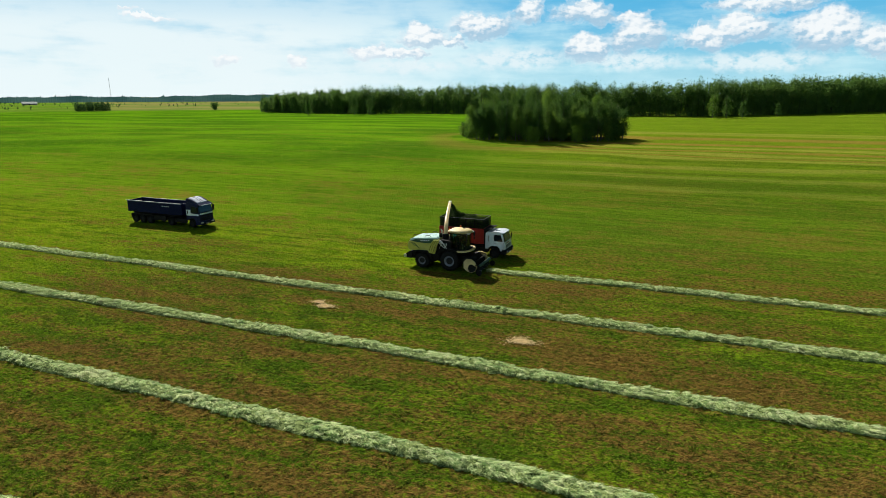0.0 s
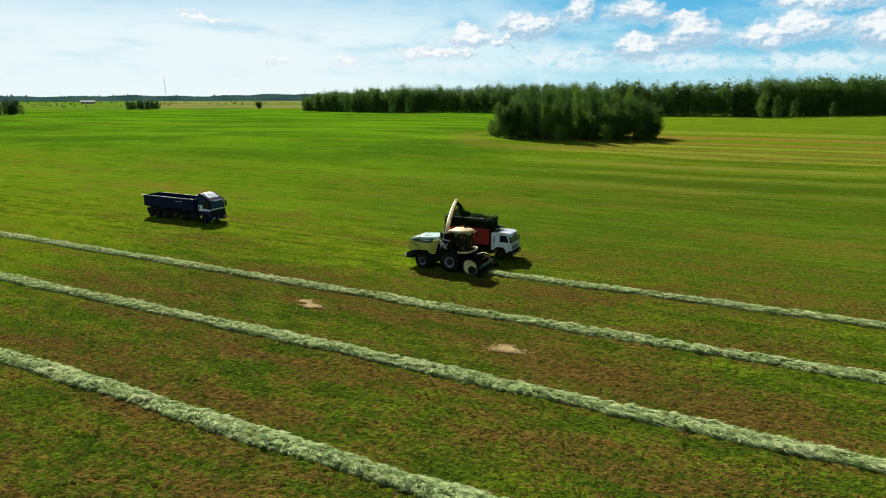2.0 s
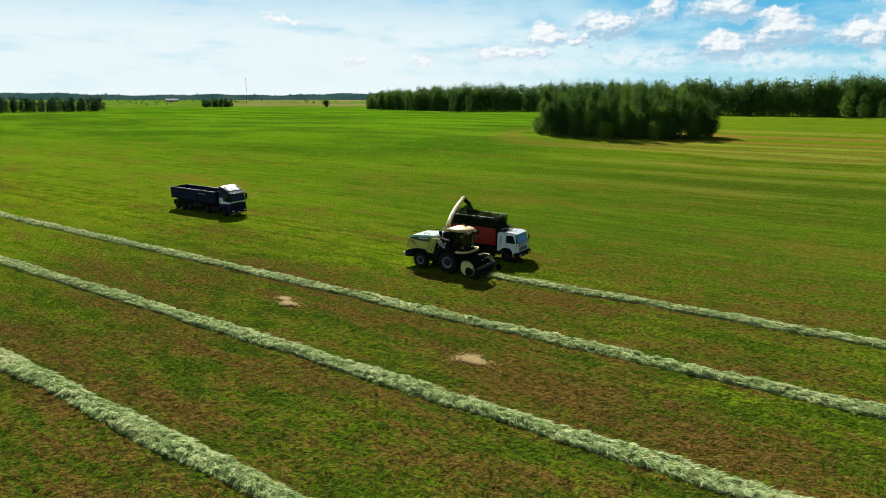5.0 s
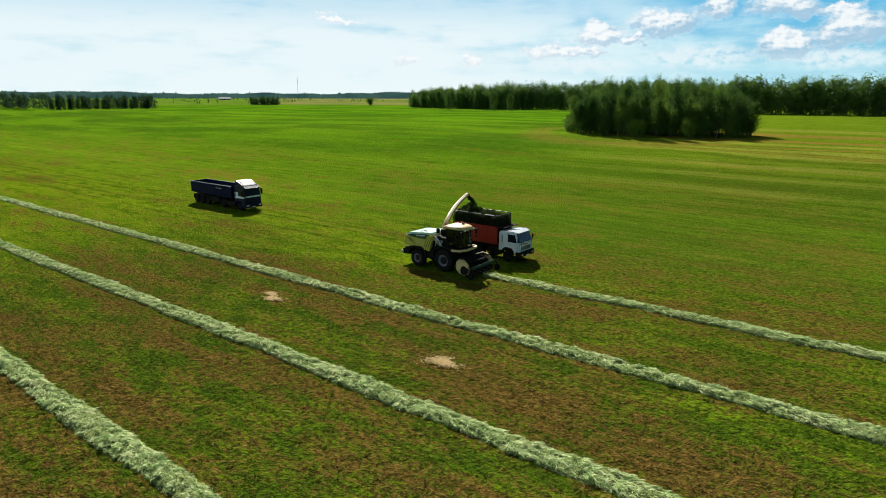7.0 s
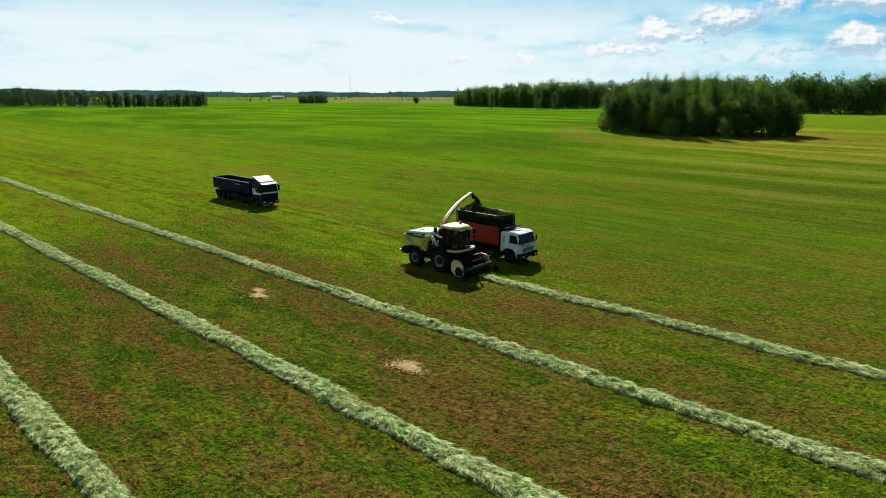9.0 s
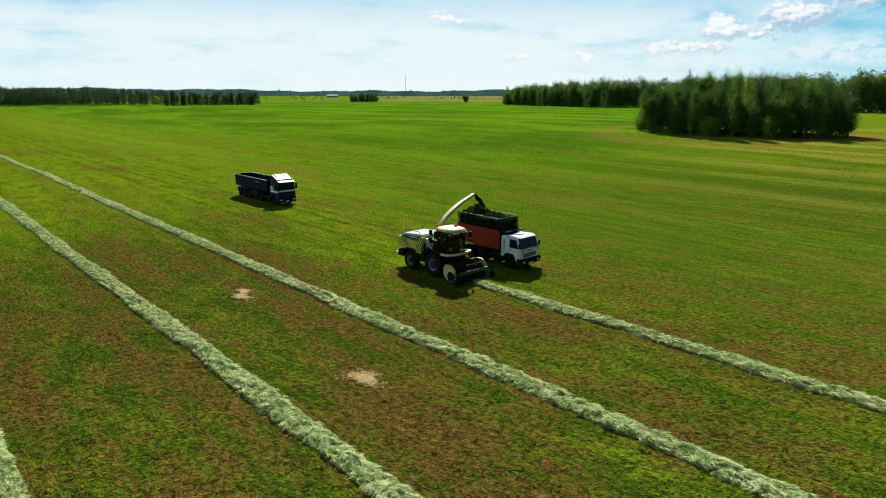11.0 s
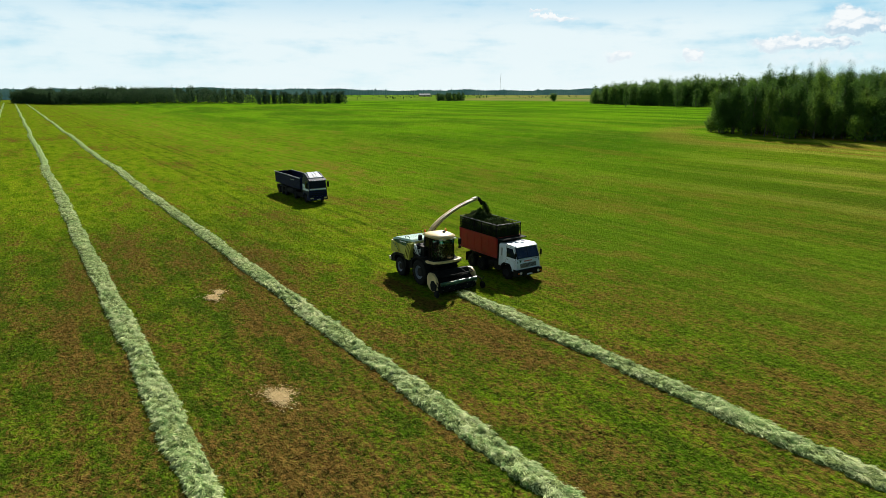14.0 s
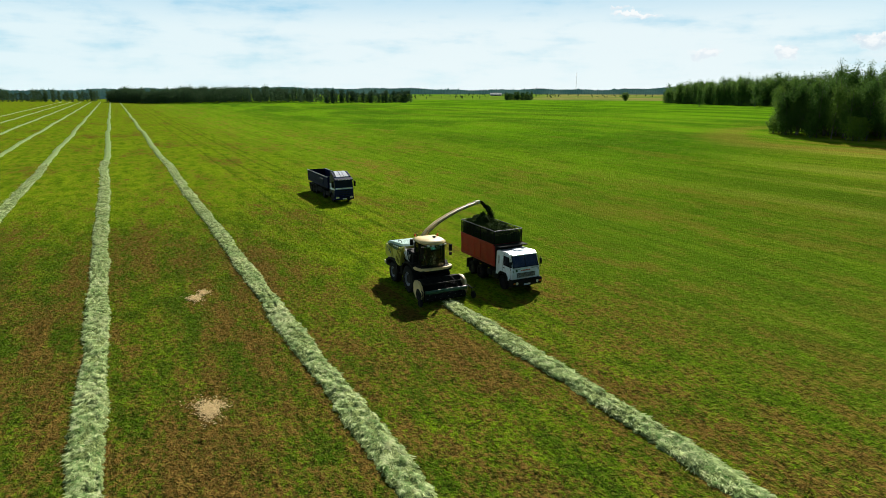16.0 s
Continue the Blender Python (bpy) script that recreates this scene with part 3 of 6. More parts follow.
def rod(points, radius, steps=8, bm=None, shape=None):
    """A tube along points; shape (half width, half height) makes it a box section, and may change from point to point."""
    bm = bm or bmesh.new()
    pts = [Vector(p) for p in points]
    rings = []
    for i, p in enumerate(pts):
        way = (pts[min(i + 1, len(pts) - 1)] - pts[max(i - 1, 0)]).normalized()
        side = way.cross(Vector((0, 0, 1)))
        side = side.normalized() if side.length > 1e-3 else Vector((0, 1, 0))
        up = side.cross(way).normalized()
        if shape:
            w, h = shape[i] if isinstance(shape[0], tuple) else shape
            c = 0.25
            sect = [(w * (1 - c), h), (w, h * (1 - c)), (w, -h * (1 - c)), (w * (1 - c), -h), (-w * (1 - c), -h), (-w, -h * (1 - c)), (-w, h * (1 - c)), (-w * (1 - c), h)]
        else:
            sect = [(radius * math.cos(a), radius * math.sin(a)) for a in (math.tau * k / steps for k in range(steps))]
        rings.append([bm.verts.new(p + side * a + up * b) for a, b in sect])
    n = len(rings[0])
    for r, s in zip(rings, rings[1:]):
        for k in range(n):
            bm.faces.new((r[k], r[(k + 1) % n], s[(k + 1) % n], s[k]))
    bm.faces.new(rings[0][::-1]), bm.faces.new(rings[-1])
    return bm


def thing(name, at, label, category, group=""):
    ob = new(name)
    ob.empty_display_size = 0.3
    ob.matrix_basis = at
    return tagged(ob, label, category, group)


def structure(name, me, label, category="", kind="structure"):
    return tagged(new(name, me), label, category, "", kind)


def wheel(parent, x, y, radius, width, rim_radius, rim_material, lugs=22, side=-1, name="wheel"):
    """A tyre with cross lugs, and a dished rim with a hub."""
    hub = new(name)
    hub.parent = parent
    hub.matrix_basis = pose(x, y, radius)
    bm = bmesh.new()
    prof = [(-width * 0.5, rim_radius), (-width * 0.5, radius * 0.86), (-width * 0.40, radius * 0.97), (0, radius * 0.985), (width * 0.40, radius * 0.97), (width * 0.5, radius * 0.86), (width * 0.5, rim_radius)]
    steps = 36
    rings = [[bm.verts.new((r * math.cos(math.tau * k / steps), w, r * math.sin(math.tau * k / steps))) for w, r in prof] for k in range(steps)]
    for k in range(steps):
        a, b = rings[k], rings[(k + 1) % steps]
        for i in range(len(prof) - 1):
            bm.faces.new((a[i], a[i + 1], b[i + 1], b[i]))
    for k in range(lugs):
        a = math.tau * k / lugs
        for s in (-1, 1):
            m = Matrix.Rotation(a + s * 0.07, 4, "Y") @ Matrix.Translation((0, s * width * 0.25, radius * 0.985)) @ Matrix.Rotation(s * 0.6, 4, "Z")
            bmesh.ops.create_cube(bm, size=1, matrix=m @ Matrix.Diagonal((radius * 0.09, width * 0.5, radius * 0.05, 1)))
    part("tyre", bm, M_RUBBER, hub, "black rubber tyre with muddy lugs")
    bm = bmesh.new()
    face = side * width * 0.30
    prof = [(side * width * 0.46, rim_radius * 1.01), (side * width * 0.44, rim_radius * 0.9), (face, rim_radius * 0.82), (face * 0.7, rim_radius * 0.4), (face * 1.15, rim_radius * 0.34), (face * 1.2, 0.02)]
    rings = [[bm.verts.new((r * math.cos(math.tau * k / steps), w, r * math.sin(math.tau * k / steps))) for w, r in prof] for k in range(steps)]
    for k in range(steps):
        a, b = rings[k], rings[(k + 1) % steps]
        for i in range(len(prof) - 1):
            bm.faces.new((a[i], a[i + 1], b[i + 1], b[i]))
    for k in range(8):
        a = math.tau * k / 8
        drum((rim_radius * 0.55 * math.cos(a), face * 0.88, rim_radius * 0.55 * math.sin(a)), (0, side, 0), 0.025, 0.06, 8, bm=bm)
    part("rim", bm, rim_material, hub, "pale steel rim", smooth=True)
    part("hub_cap", drum((0, face * 1.02, 0), (0, 1, 0), rim_radius * 0.64, abs(face) * 0.5, 18, 0.02), M_DARKRIM, hub, "dark hub")
    return hub


# ---- the field ----
def build_ground():
    def axis(lo, hi, step, reach):
        mid = list(np.arange(lo, hi + 1e-6, step))
        out, d, p = [], step, hi
        while p < reach:
            d *= 1.14
            p += d
            out.append(p)
        back, d, p = [], step, lo
        while p > -reach:
            d *= 1.14
            p -= d
            back.append(p)
        return np.array(back[::-1] + mid + out)
    xs, ys = axis(-62.0, 48.0, 0.34, 4300.0), axis(6.0, 74.0, 0.34, 4300.0)
    rng = np.random.default_rng(4)
    gx, gy = np.meshgrid(xs, ys)
    gz = slope(gx, gy)
    inner = (gx > -62) & (gx < 48) & (gy > 6) & (gy < 74)
    gz = gz + np.where(inner, rng.normal(0, 0.028, gx.shape) - 0.02, 0)
    nx, ny = len(xs), len(ys)
    k = (np.arange(ny - 1)[:, None] * nx + np.arange(nx - 1)[None, :]).ravel()
    faces = np.stack([k, k + 1, k + nx + 1, k + nx], 1)
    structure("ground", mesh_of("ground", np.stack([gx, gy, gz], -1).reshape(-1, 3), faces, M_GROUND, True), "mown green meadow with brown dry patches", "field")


build_ground()


def strands(name, roots, lengths, heading, lift, widths, material, rng, bend=0.0, tilt=0.5):
    """Many thin flat blades, each a narrow three-cornered strip from its root."""
    n = len(roots)
    d = np.stack([np.cos(heading) * np.cos(lift), np.sin(heading) * np.cos(lift), np.sin(lift)], 1)
    side = np.stack([-np.sin(heading), np.cos(heading), rng.normal(0, tilt, n)], 1)
    side /= np.linalg.norm(side, axis=1)[:, None]
    a, b = roots - side * widths[:, None], roots + side * widths[:, None]
    tip = roots + d * lengths[:, None]
    tip[:, 2] -= bend * lengths
    verts = np.stack([a, b, tip], 1).reshape(-1, 3)
    return mesh_of(name, verts, np.arange(3 * n).reshape(-1, 3), material)


def build_grass():
    rng = np.random.default_rng(11)
    n = 800000
    x, y = rng.uniform(-70, 48, n), 9 + 85 * rng.random(n) ** 1.5
    fade = np.clip((66 - y) / 26, 0, 1) * np.clip((x + 62) / 34, 0, 1) * np.clip((48 - x) / 12, 0, 1)
    keep = (rng.random(n) < fade) & ~((np.abs(x + 2.5) < 5) & (np.abs(y - 55.2) < 1.2))
    x, y = x[keep], y[keep]
    n = len(x)
    # tufts: blades stand taller and closer where the grass is thick
    lattice = rng.normal(0, 1, (400, 400))
    gx, gy = (x + 75) / 0.34, y / 0.30
    i, j = gx.astype(int), gy.astype(int)
    fx, fy = gx - i, gy - j
    i, j = i % 399, j % 399
    thick = (lattice[i, j] * (1 - fx) + lattice[i + 1, j] * fx) * (1 - fy) + (lattice[i, j + 1] * (1 - fx) + lattice[i + 1, j + 1] * fx) * fy
    bare = rng.random(n) < np.clip(0.84 + 0.38 * thick, 0.10, 1.0)
    x, y, thick = x[bare], y[bare], thick[bare]
    n = len(x)
    size = np.clip(0.90 + 0.28 * thick, 0.45, 1.6) + np.clip(y - 40, 0, 40) * 0.016
    roots = np.stack([x, y, slope(x, y) - 0.015], 1)
    me = strands("grass", roots, rng.uniform(0.07, 0.19, n) * size, rng.uniform(0, math.tau, n), rng.uniform(0.05, 0.65, n), rng.uniform(0.016, 0.036, n) * size, M_BLADE, rng)
    structure("grass", me, "short mown grass stubble, green with brown patches", "grass", "stuff")


build_grass()

# ---- swaths of cut grass ----
ROWS_Y = [55.2, 44.6, 34.12, 23.64, 13.1, 2.4, -8.2, -19.0]


def build_swath(row, y, start, end, seed):
    rng = np.random.default_rng(seed)
    xs = [start]
    while xs[-1] < end:
        d = max(0.0, abs(xs[-1]) - 55)
        xs.append(xs[-1] + 0.16 + d * 0.012)
    xs = np.array(xs)
    ph = rng.uniform(0, 6, 4)
    wig = 0.06 * np.sin(xs * 0.11 + ph[0]) + 0.03 * np.sin(xs * 0.31 + ph[1]) + 0.04 * np.sin(xs * 0.9 + ph[2])
    wig = wig + np.clip((-xs - 45) / 60, 0, 1) * (0.22 * np.sin(xs * 0.061 + ph[3]) + 0.09 * np.sin(xs * 0.17 + ph[0]))
    wide = 0.68 + 0.07 * np.sin(xs * 0.45 + ph[3]) + rng.normal(0, 0.05, len(xs))
    sect = np.array([-1.0, -0.85, -0.6, -0.35, -0.12, 0.0, 0.12, 0.35, 0.6, 0.85, 1.0])
    prof = np.array([-0.02, 0.08, 0.13, 0.17, 0.18, 0.15, 0.17, 0.17, 0.13, 0.07, -0.02])
    m = len(sect)
    vy = y + wig[:, None] + wide[:, None] * sect[None, :] + rng.normal(0, 0.03, (len(xs), m))
    vz = prof[None, :] * (1 + 0.25 * np.sin(xs * 0.7 + ph[2]))[:, None] + rng.normal(0, 0.05, (len(xs), m)) * (prof > 0)[None, :]
    if start > -20:
        grow = np.clip((xs - start) / 0.8, 0.05, 1)
        vz = vz * grow[:, None]
    verts = np.stack([np.repeat(xs, m).reshape(-1, m) + rng.normal(0, 0.03, vy.shape), vy, vz], -1).reshape(-1, 3)
    k = (np.arange(len(xs) - 1)[:, None] * m + np.arange(m - 1)[None, :]).ravel()
    faces = np.stack([k, k + m, k + m + 1, k + 1], 1)
    # the heap close by lies under loose blades; far off the bare row is paler
    away = np.abs(xs[k // m] + 20) > 85
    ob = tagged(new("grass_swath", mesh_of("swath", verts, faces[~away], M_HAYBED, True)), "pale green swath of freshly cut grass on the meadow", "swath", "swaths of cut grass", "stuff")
    rest = new("far_stretch", mesh_of("far_stretch", verts, faces[away], M_HAYFAR, True))
    rest.parent = ob
    rest["kind"] = "stuff"
    # loose blades combed outwards from the middle
    near = [(max(start, -44), 40, 950 if y > 20 else 140), (max(start, -106), -44, 112), (40, 66, 112)]
    for number, (a, b, per_m) in enumerate(near):
        if b <= a:
            continue
        n = int((b - a) * per_m)
        x = rng.uniform(a, b, n)
        u = rng.uniform(-0.86, 0.86, n)
        w = np.interp(x, xs, wide)
        # clumps and gaps: the rake leaves the grass in bunches
        cell = rng.normal(0, 1, (int((b - a) / 0.30) + 3, 9))
        cx, cu = (x - a) / 0.30, (u + 1) * 3.8
        ci, cj = cx.astype(int), cu.astype(int)
        fx, fu = cx - ci, cu - cj
        bunch = (cell[ci, cj] * (1 - fx) + cell[ci + 1, cj] * fx) * (1 - fu) + (cell[ci, cj + 1] * (1 - fx) + cell[ci + 1, cj + 1] * fx) * fu
        stay = rng.random(n) < np.clip(0.70 + 0.75 * bunch, 0.05, 1)
        x, u, bunch = x[stay], u[stay], bunch[stay]
        n = len(x)
        w = np.interp(x, xs, wide)
        root_y = y + np.interp(x, xs, wig) + u * w
        root_z = np.interp(u, sect, prof) * rng.uniform(0.85, 1.2, n) + 0.02 + 0.075 * bunch
        comb = np.where(u + rng.normal(0.15, 0.5, n) > 0, 1, -1) * rng.normal(0.62, 0.34, n) + rng.normal(0, 0.42, n)
        comb = np.where(u > 0.1, comb * 0.55, comb)
        if per_m > 115:
            lock = rng.random(n) < 0.10
            size = np.where(lock, rng.uniform(0.22, 0.40, n), rng.uniform(0.10, 0.30, n))
            fat = np.where(lock, rng.uniform(0.022, 0.04, n), rng.uniform(0.008, 0.019, n))
        else:
            size, fat = rng.uniform(0.3, 0.6, n), rng.uniform(0.03, 0.06, n)
        me = strands("loose_blades", np.stack([x, root_y, root_z], 1), size, comb + math.pi * (rng.random(n) < 0.12), rng.normal(0.05, 0.18, n), fat, M_HAY, rng, 0.06, 0.25)
        tuft = new("loose_blades", me)
        tuft.parent = ob
        tuft["kind"] = "stuff"
    return ob


for row, y in enumerate(ROWS_Y):
    build_swath(row, y, 2.6 if row == 0 else -880.0, 300.0, 20 + row)


def build_straw(x, y, size, seed):
    """A thin, flat spill of pale chaff on the stubble, with ragged edges."""
    rng = np.random.default_rng(seed)
    n = int(1900 * size)
    a, r = rng.uniform(0, math.tau, n), np.abs(rng.normal(0, 0.55, n)) * size
    r = r * (0.80 + 0.22 * np.sin(3 * a + seed) + 0.14 * np.sin(7 * a + 2 * seed)) * np.where(rng.random(n) < 0.12, 1.5, 1.0)
    roots = np.stack([x + r * np.cos(a) * 1.15, y + r * np.sin(a) * 0.72, rng.uniform(0.05, 0.11, n)], 1)
    me = strands("straw", roots, rng.uniform(0.06, 0.20, n), rng.uniform(0, math.tau, n), rng.normal(0.0, 0.12, n), rng.uniform(0.012, 0.028, n), M_STRAW, rng, 0.0, 0.15)
    tagged(new("straw_spill", me), "flat spill of pale dry straw on the stubble", "straw", "straw spills", "stuff")


build_straw(-6.2, 40.1, 0.80, 1)
build_straw(10.6, 38.9, 1.0, 2)
build_straw(-7.2, 40.8, 0.55, 3)


# ---- trees ----
def leaf_cloud(rng, height, spread, bare, leaves, size, limbs, loose=0.22):
    """Small leaves gathered along rising limbs, in a tall uneven crown with ragged edges."""
    u = (np.arange(limbs) + rng.uniform(0, 1, limbs)) / limbs
    root = bare + (height - bare) * u * 0.80
    turn = np.arange(limbs) * 2.4 + rng.uniform(-0.5, 0.5, limbs)
    reach = spread * (1.0 - 0.48 * u ** 2.0) * rng.uniform(0.55, 1.08, limbs)
    lift = np.minimum(reach * rng.uniform(0.35, 1.15, limbs), height * rng.uniform(0.90, 1.04, limbs) - root)
    tips = np.stack([reach * np.cos(turn), reach * np.sin(turn), root + lift], 1)
    # two or three leaders make the top
    top = 3
    lead = np.stack([rng.normal(0, 0.16 * spread, top), rng.normal(0, 0.16 * spread, top), height * rng.uniform(0.88, 1.0, top)], 1)
    tips = np.concatenate([tips, lead])
    feet = np.concatenate([np.stack([0 * root, 0 * root, root], 1), np.stack([np.zeros(top), np.zeros(top), np.full(top, height * 0.66)], 1)])
    weight = np.linalg.norm(tips - feet, axis=1) + 0.25 * spread
    pick = rng.choice(len(tips), leaves, p=weight / weight.sum())
    t = rng.beta(1.35, 1.0, leaves)
    p = feet[pick] + (tips[pick] - feet[pick]) * t[:, None]
    p[:, 2] -= 0.10 * spread * np.sin(t * math.pi)
    p += rng.normal(0, 1, (leaves, 3)) * (loose * spread * (1.02 - 0.62 * t))[:, None] * np.array([1, 1, 0.9])
    p[:, 2] = np.maximum(p[:, 2], bare * 0.8)
    a, b = rng.normal(0, 1, (leaves, 3)), rng.normal(0, 1, (leaves, 3))
    a /= np.linalg.norm(a, axis=1)[:, None]
    b -= a * (a * b).sum(1)[:, None]
    b /= np.linalg.norm(b, axis=1)[:, None]
    s = (size * rng.uniform(0.6, 1.3, leaves) * np.clip(1.75 - 1.35 * t, 0.5, 1.7))[:, None]
    verts = np.stack([p - a * s, p + a * s, p + b * s * 1.3], 1).reshape(-1, 3)
    return verts, np.arange(3 * leaves).reshape(-1, 3), tips


def trunk_mesh(rng, height, centres, girth):
    bm = bmesh.new()
    lean = rng.normal(0, 0.25, 2)
    spine = [(lean[0] * t * t * 1.6, lean[1] * t * t * 1.6, height * 0.92 * t - 0.15) for t in (0, 0.12, 0.3, 0.5, 0.7, 0.85, 1)]
    shape = [(girth * w, girth * w) for w in (1.25, 1.0, 0.85, 0.65, 0.45, 0.28, 0.1)]
    rod(spine, 0, shape=shape, bm=bm)
    for c in centres[:: max(1, len(centres) // 9)]:
        z0 = max(height * 0.18, c[2] - rng.uniform(0.8, 2.2))
        t = z0 / (height * 0.92)
        root = (lean[0] * t * t * 1.6, lean[1] * t * t * 1.6, z0)
        mid = ((root[0] + c[0]) / 2, (root[1] + c[1]) / 2, (z0 + c[2]) / 2 - 0.1)
        rod([root, mid, (c[0], c[1], c[2])], 0, shape=[(girth * 0.3,) * 2, (girth * 0.2,) * 2, (girth * 0.06,) * 2], bm=bm)
    return bm


def make_tree(rng, height, spread, bare, leaves, size, lumps, leaf, girth=0.14, name="tree", label="tall birch with a thin trunk and dark green crown", category="tree", group="trees of the copse"):
    root = thing(name, Matrix(), label, category, group)
    verts, faces, centres = leaf_cloud(rng, height, spread, bare, leaves, size, lumps)
    part("trunk", trunk_mesh(rng, height, centres, girth), M_BARK, root)
    crown = new("crown", mesh_of("crown", verts, faces, leaf))
    crown.parent = root
    return root


COPSE_AT, COPSE_R = (-12.5, 134.0), (16.4, 12.4)


def build_copse():
    rng = np.random.default_rng(7)
    spots = []
    while len(spots) < 138:
        a, r = rng.uniform(0, math.tau), math.sqrt(rng.uniform(0, 1))
        k = 0.97 + 0.07 * math.sin(3 * a + 1) + 0.05 * math.sin(7 * a)
        p = (COPSE_AT[0] + COPSE_R[0] * r * k * math.cos(a), COPSE_AT[1] + COPSE_R[1] * r * k * math.sin(a))
        if all((p[0] - q[0]) ** 2 + (p[1] - q[1]) ** 2 > 2.0 ** 2 for q in spots) or rng.random() < 0.004:
            spots.append((p[0], p[1], r))
    kinds = []
    for k in range(10):
        h = 6.3 + 0.42 * k
        kinds.append(make_tree(rng, h, 1.75 + 0.14 * (k % 4), h * (0.07 + 0.05 * (k % 3)), 5000, 0.076, 30 + 2 * (k % 5), M_LEAF, 0.085))
    low = make_tree(rng, 2.7, 1.4, 0.2, 1500, 0.09, 16, M_LEAF, 0.05, "bush", "rounded green bush at the foot of the copse", "bush", "bushes of the copse")
    order = list(range(10)) + [int(v) for v in rng.integers(0, 10, len(spots) - 10)]
    for n, ((x, y, r), k) in enumerate(zip(spots, order)):
        if n >= 10 and r > 0.9:
            k = k % 6
        m = pose(x, y, rise_at(x, y), rng.normal(0, 1.6), rng.normal(0, 1.6), rng.uniform(0, 360)) @ Matrix.Diagonal((*[rng.uniform(0.85, 1.2)] * 2, rng.uniform(0.88, 1.06), 1))
        if n < 10:
            kinds[k].matrix_basis = m
        else:
            copy_thing(kinds[k], m)
    for k in range(16):
        a = radians(150 + 225 * k / 15 + rng.uniform(-8, 8))
        x, y = COPSE_AT[0] + COPSE_R[0] * 1.02 * math.cos(a), COPSE_AT[1] + COPSE_R[1] * 1.02 * math.sin(a)
        m = pose(x, y, rise_at(x, y), 0, 0, rng.uniform(0, 360)) @ Matrix.Diagonal((*[rng.uniform(0.7, 1.3)] * 3, 1))
        if k == 0:
            low.matrix_basis = m
        else:
            copy_thing(low, m)


build_copse()


def joined_trees(name, spots, rng, label, category="woods", leaf=None, fine=1.0):
    """Far trees, too many to count, in one mesh of trunks and one of leaves."""
    lv, tv, tf, ln, tn = [], [], [], 0, 0
    for x, y, h in spots:
        z = rise_at(x, y)
        v, _, _ = leaf_cloud(rng, h, h * rng.uniform(0.24, 0.36), h * rng.uniform(0.0, 0.06), int(480 * fine), h * 0.030 / math.sqrt(fine), 24, 0.25)
        lv.append(v + np.array([x, y, z]))
        g = 0.012 * h
        ring = [(math.cos(math.tau * k / 5), math.sin(math.tau * k / 5)) for k in range(5)]
        tv += [(x + g * a, y + g * b, z - 0.2) for a, b in ring] + [(x + 0.3 * g * a, y + 0.3 * g * b, z + h * 0.8) for a, b in ring]
        tf += [(tn + k, tn + (k + 1) % 5, tn + 5 + (k + 1) % 5, tn + 5 + k) for k in range(5)]
        tn += 10
    verts = np.concatenate(lv)
    ob = tagged(new(name, mesh_of(name, verts, np.arange(len(verts)).reshape(-1, 3), leaf or M_LEAF2)), label, category, "", "stuff")
    stems = new("trunks", mesh_of("trunks", tv, tf, M_STEM))
    stems.parent = ob
    stems["kind"] = "stuff"
    return ob


def along(line, spacing, rows, depth, rng, jitter=0.6):
    """Spots for trees behind an edge drawn as (x, y, height) points; depth is the step from row to row, away from the fields."""
    spots = []
    for (x0, y0, h0), (x1, y1, h1) in zip(line, line[1:]):
        length = math.hypot(x1 - x0, y1 - y0)
        n = max(1, int(length / spacing))
        nx, ny = -(y1 - y0) / length, (x1 - x0) / length
        if ny < 0 and abs(ny) > abs(nx) or (abs(ny) <= abs(nx) and nx > 0):
            nx, ny = -nx, -ny
        for r in range(rows):
            for k in range(n):
                t = (k + rng.uniform(0, 1)) / n
                d = r * depth + rng.uniform(-jitter, jitter) * spacing
                h = (h0 + (h1 - h0) * t) * rng.choice((0.72, 0.84, 0.92, 1.0, 1.08)) * rng.uniform(0.94, 1.04) * (0.90 if r == 0 else 1.0)
                spots.append((x0 + (x1 - x0) * t + nx * d, y0 + (y1 - y0) * t + ny * d, h))
    return spots


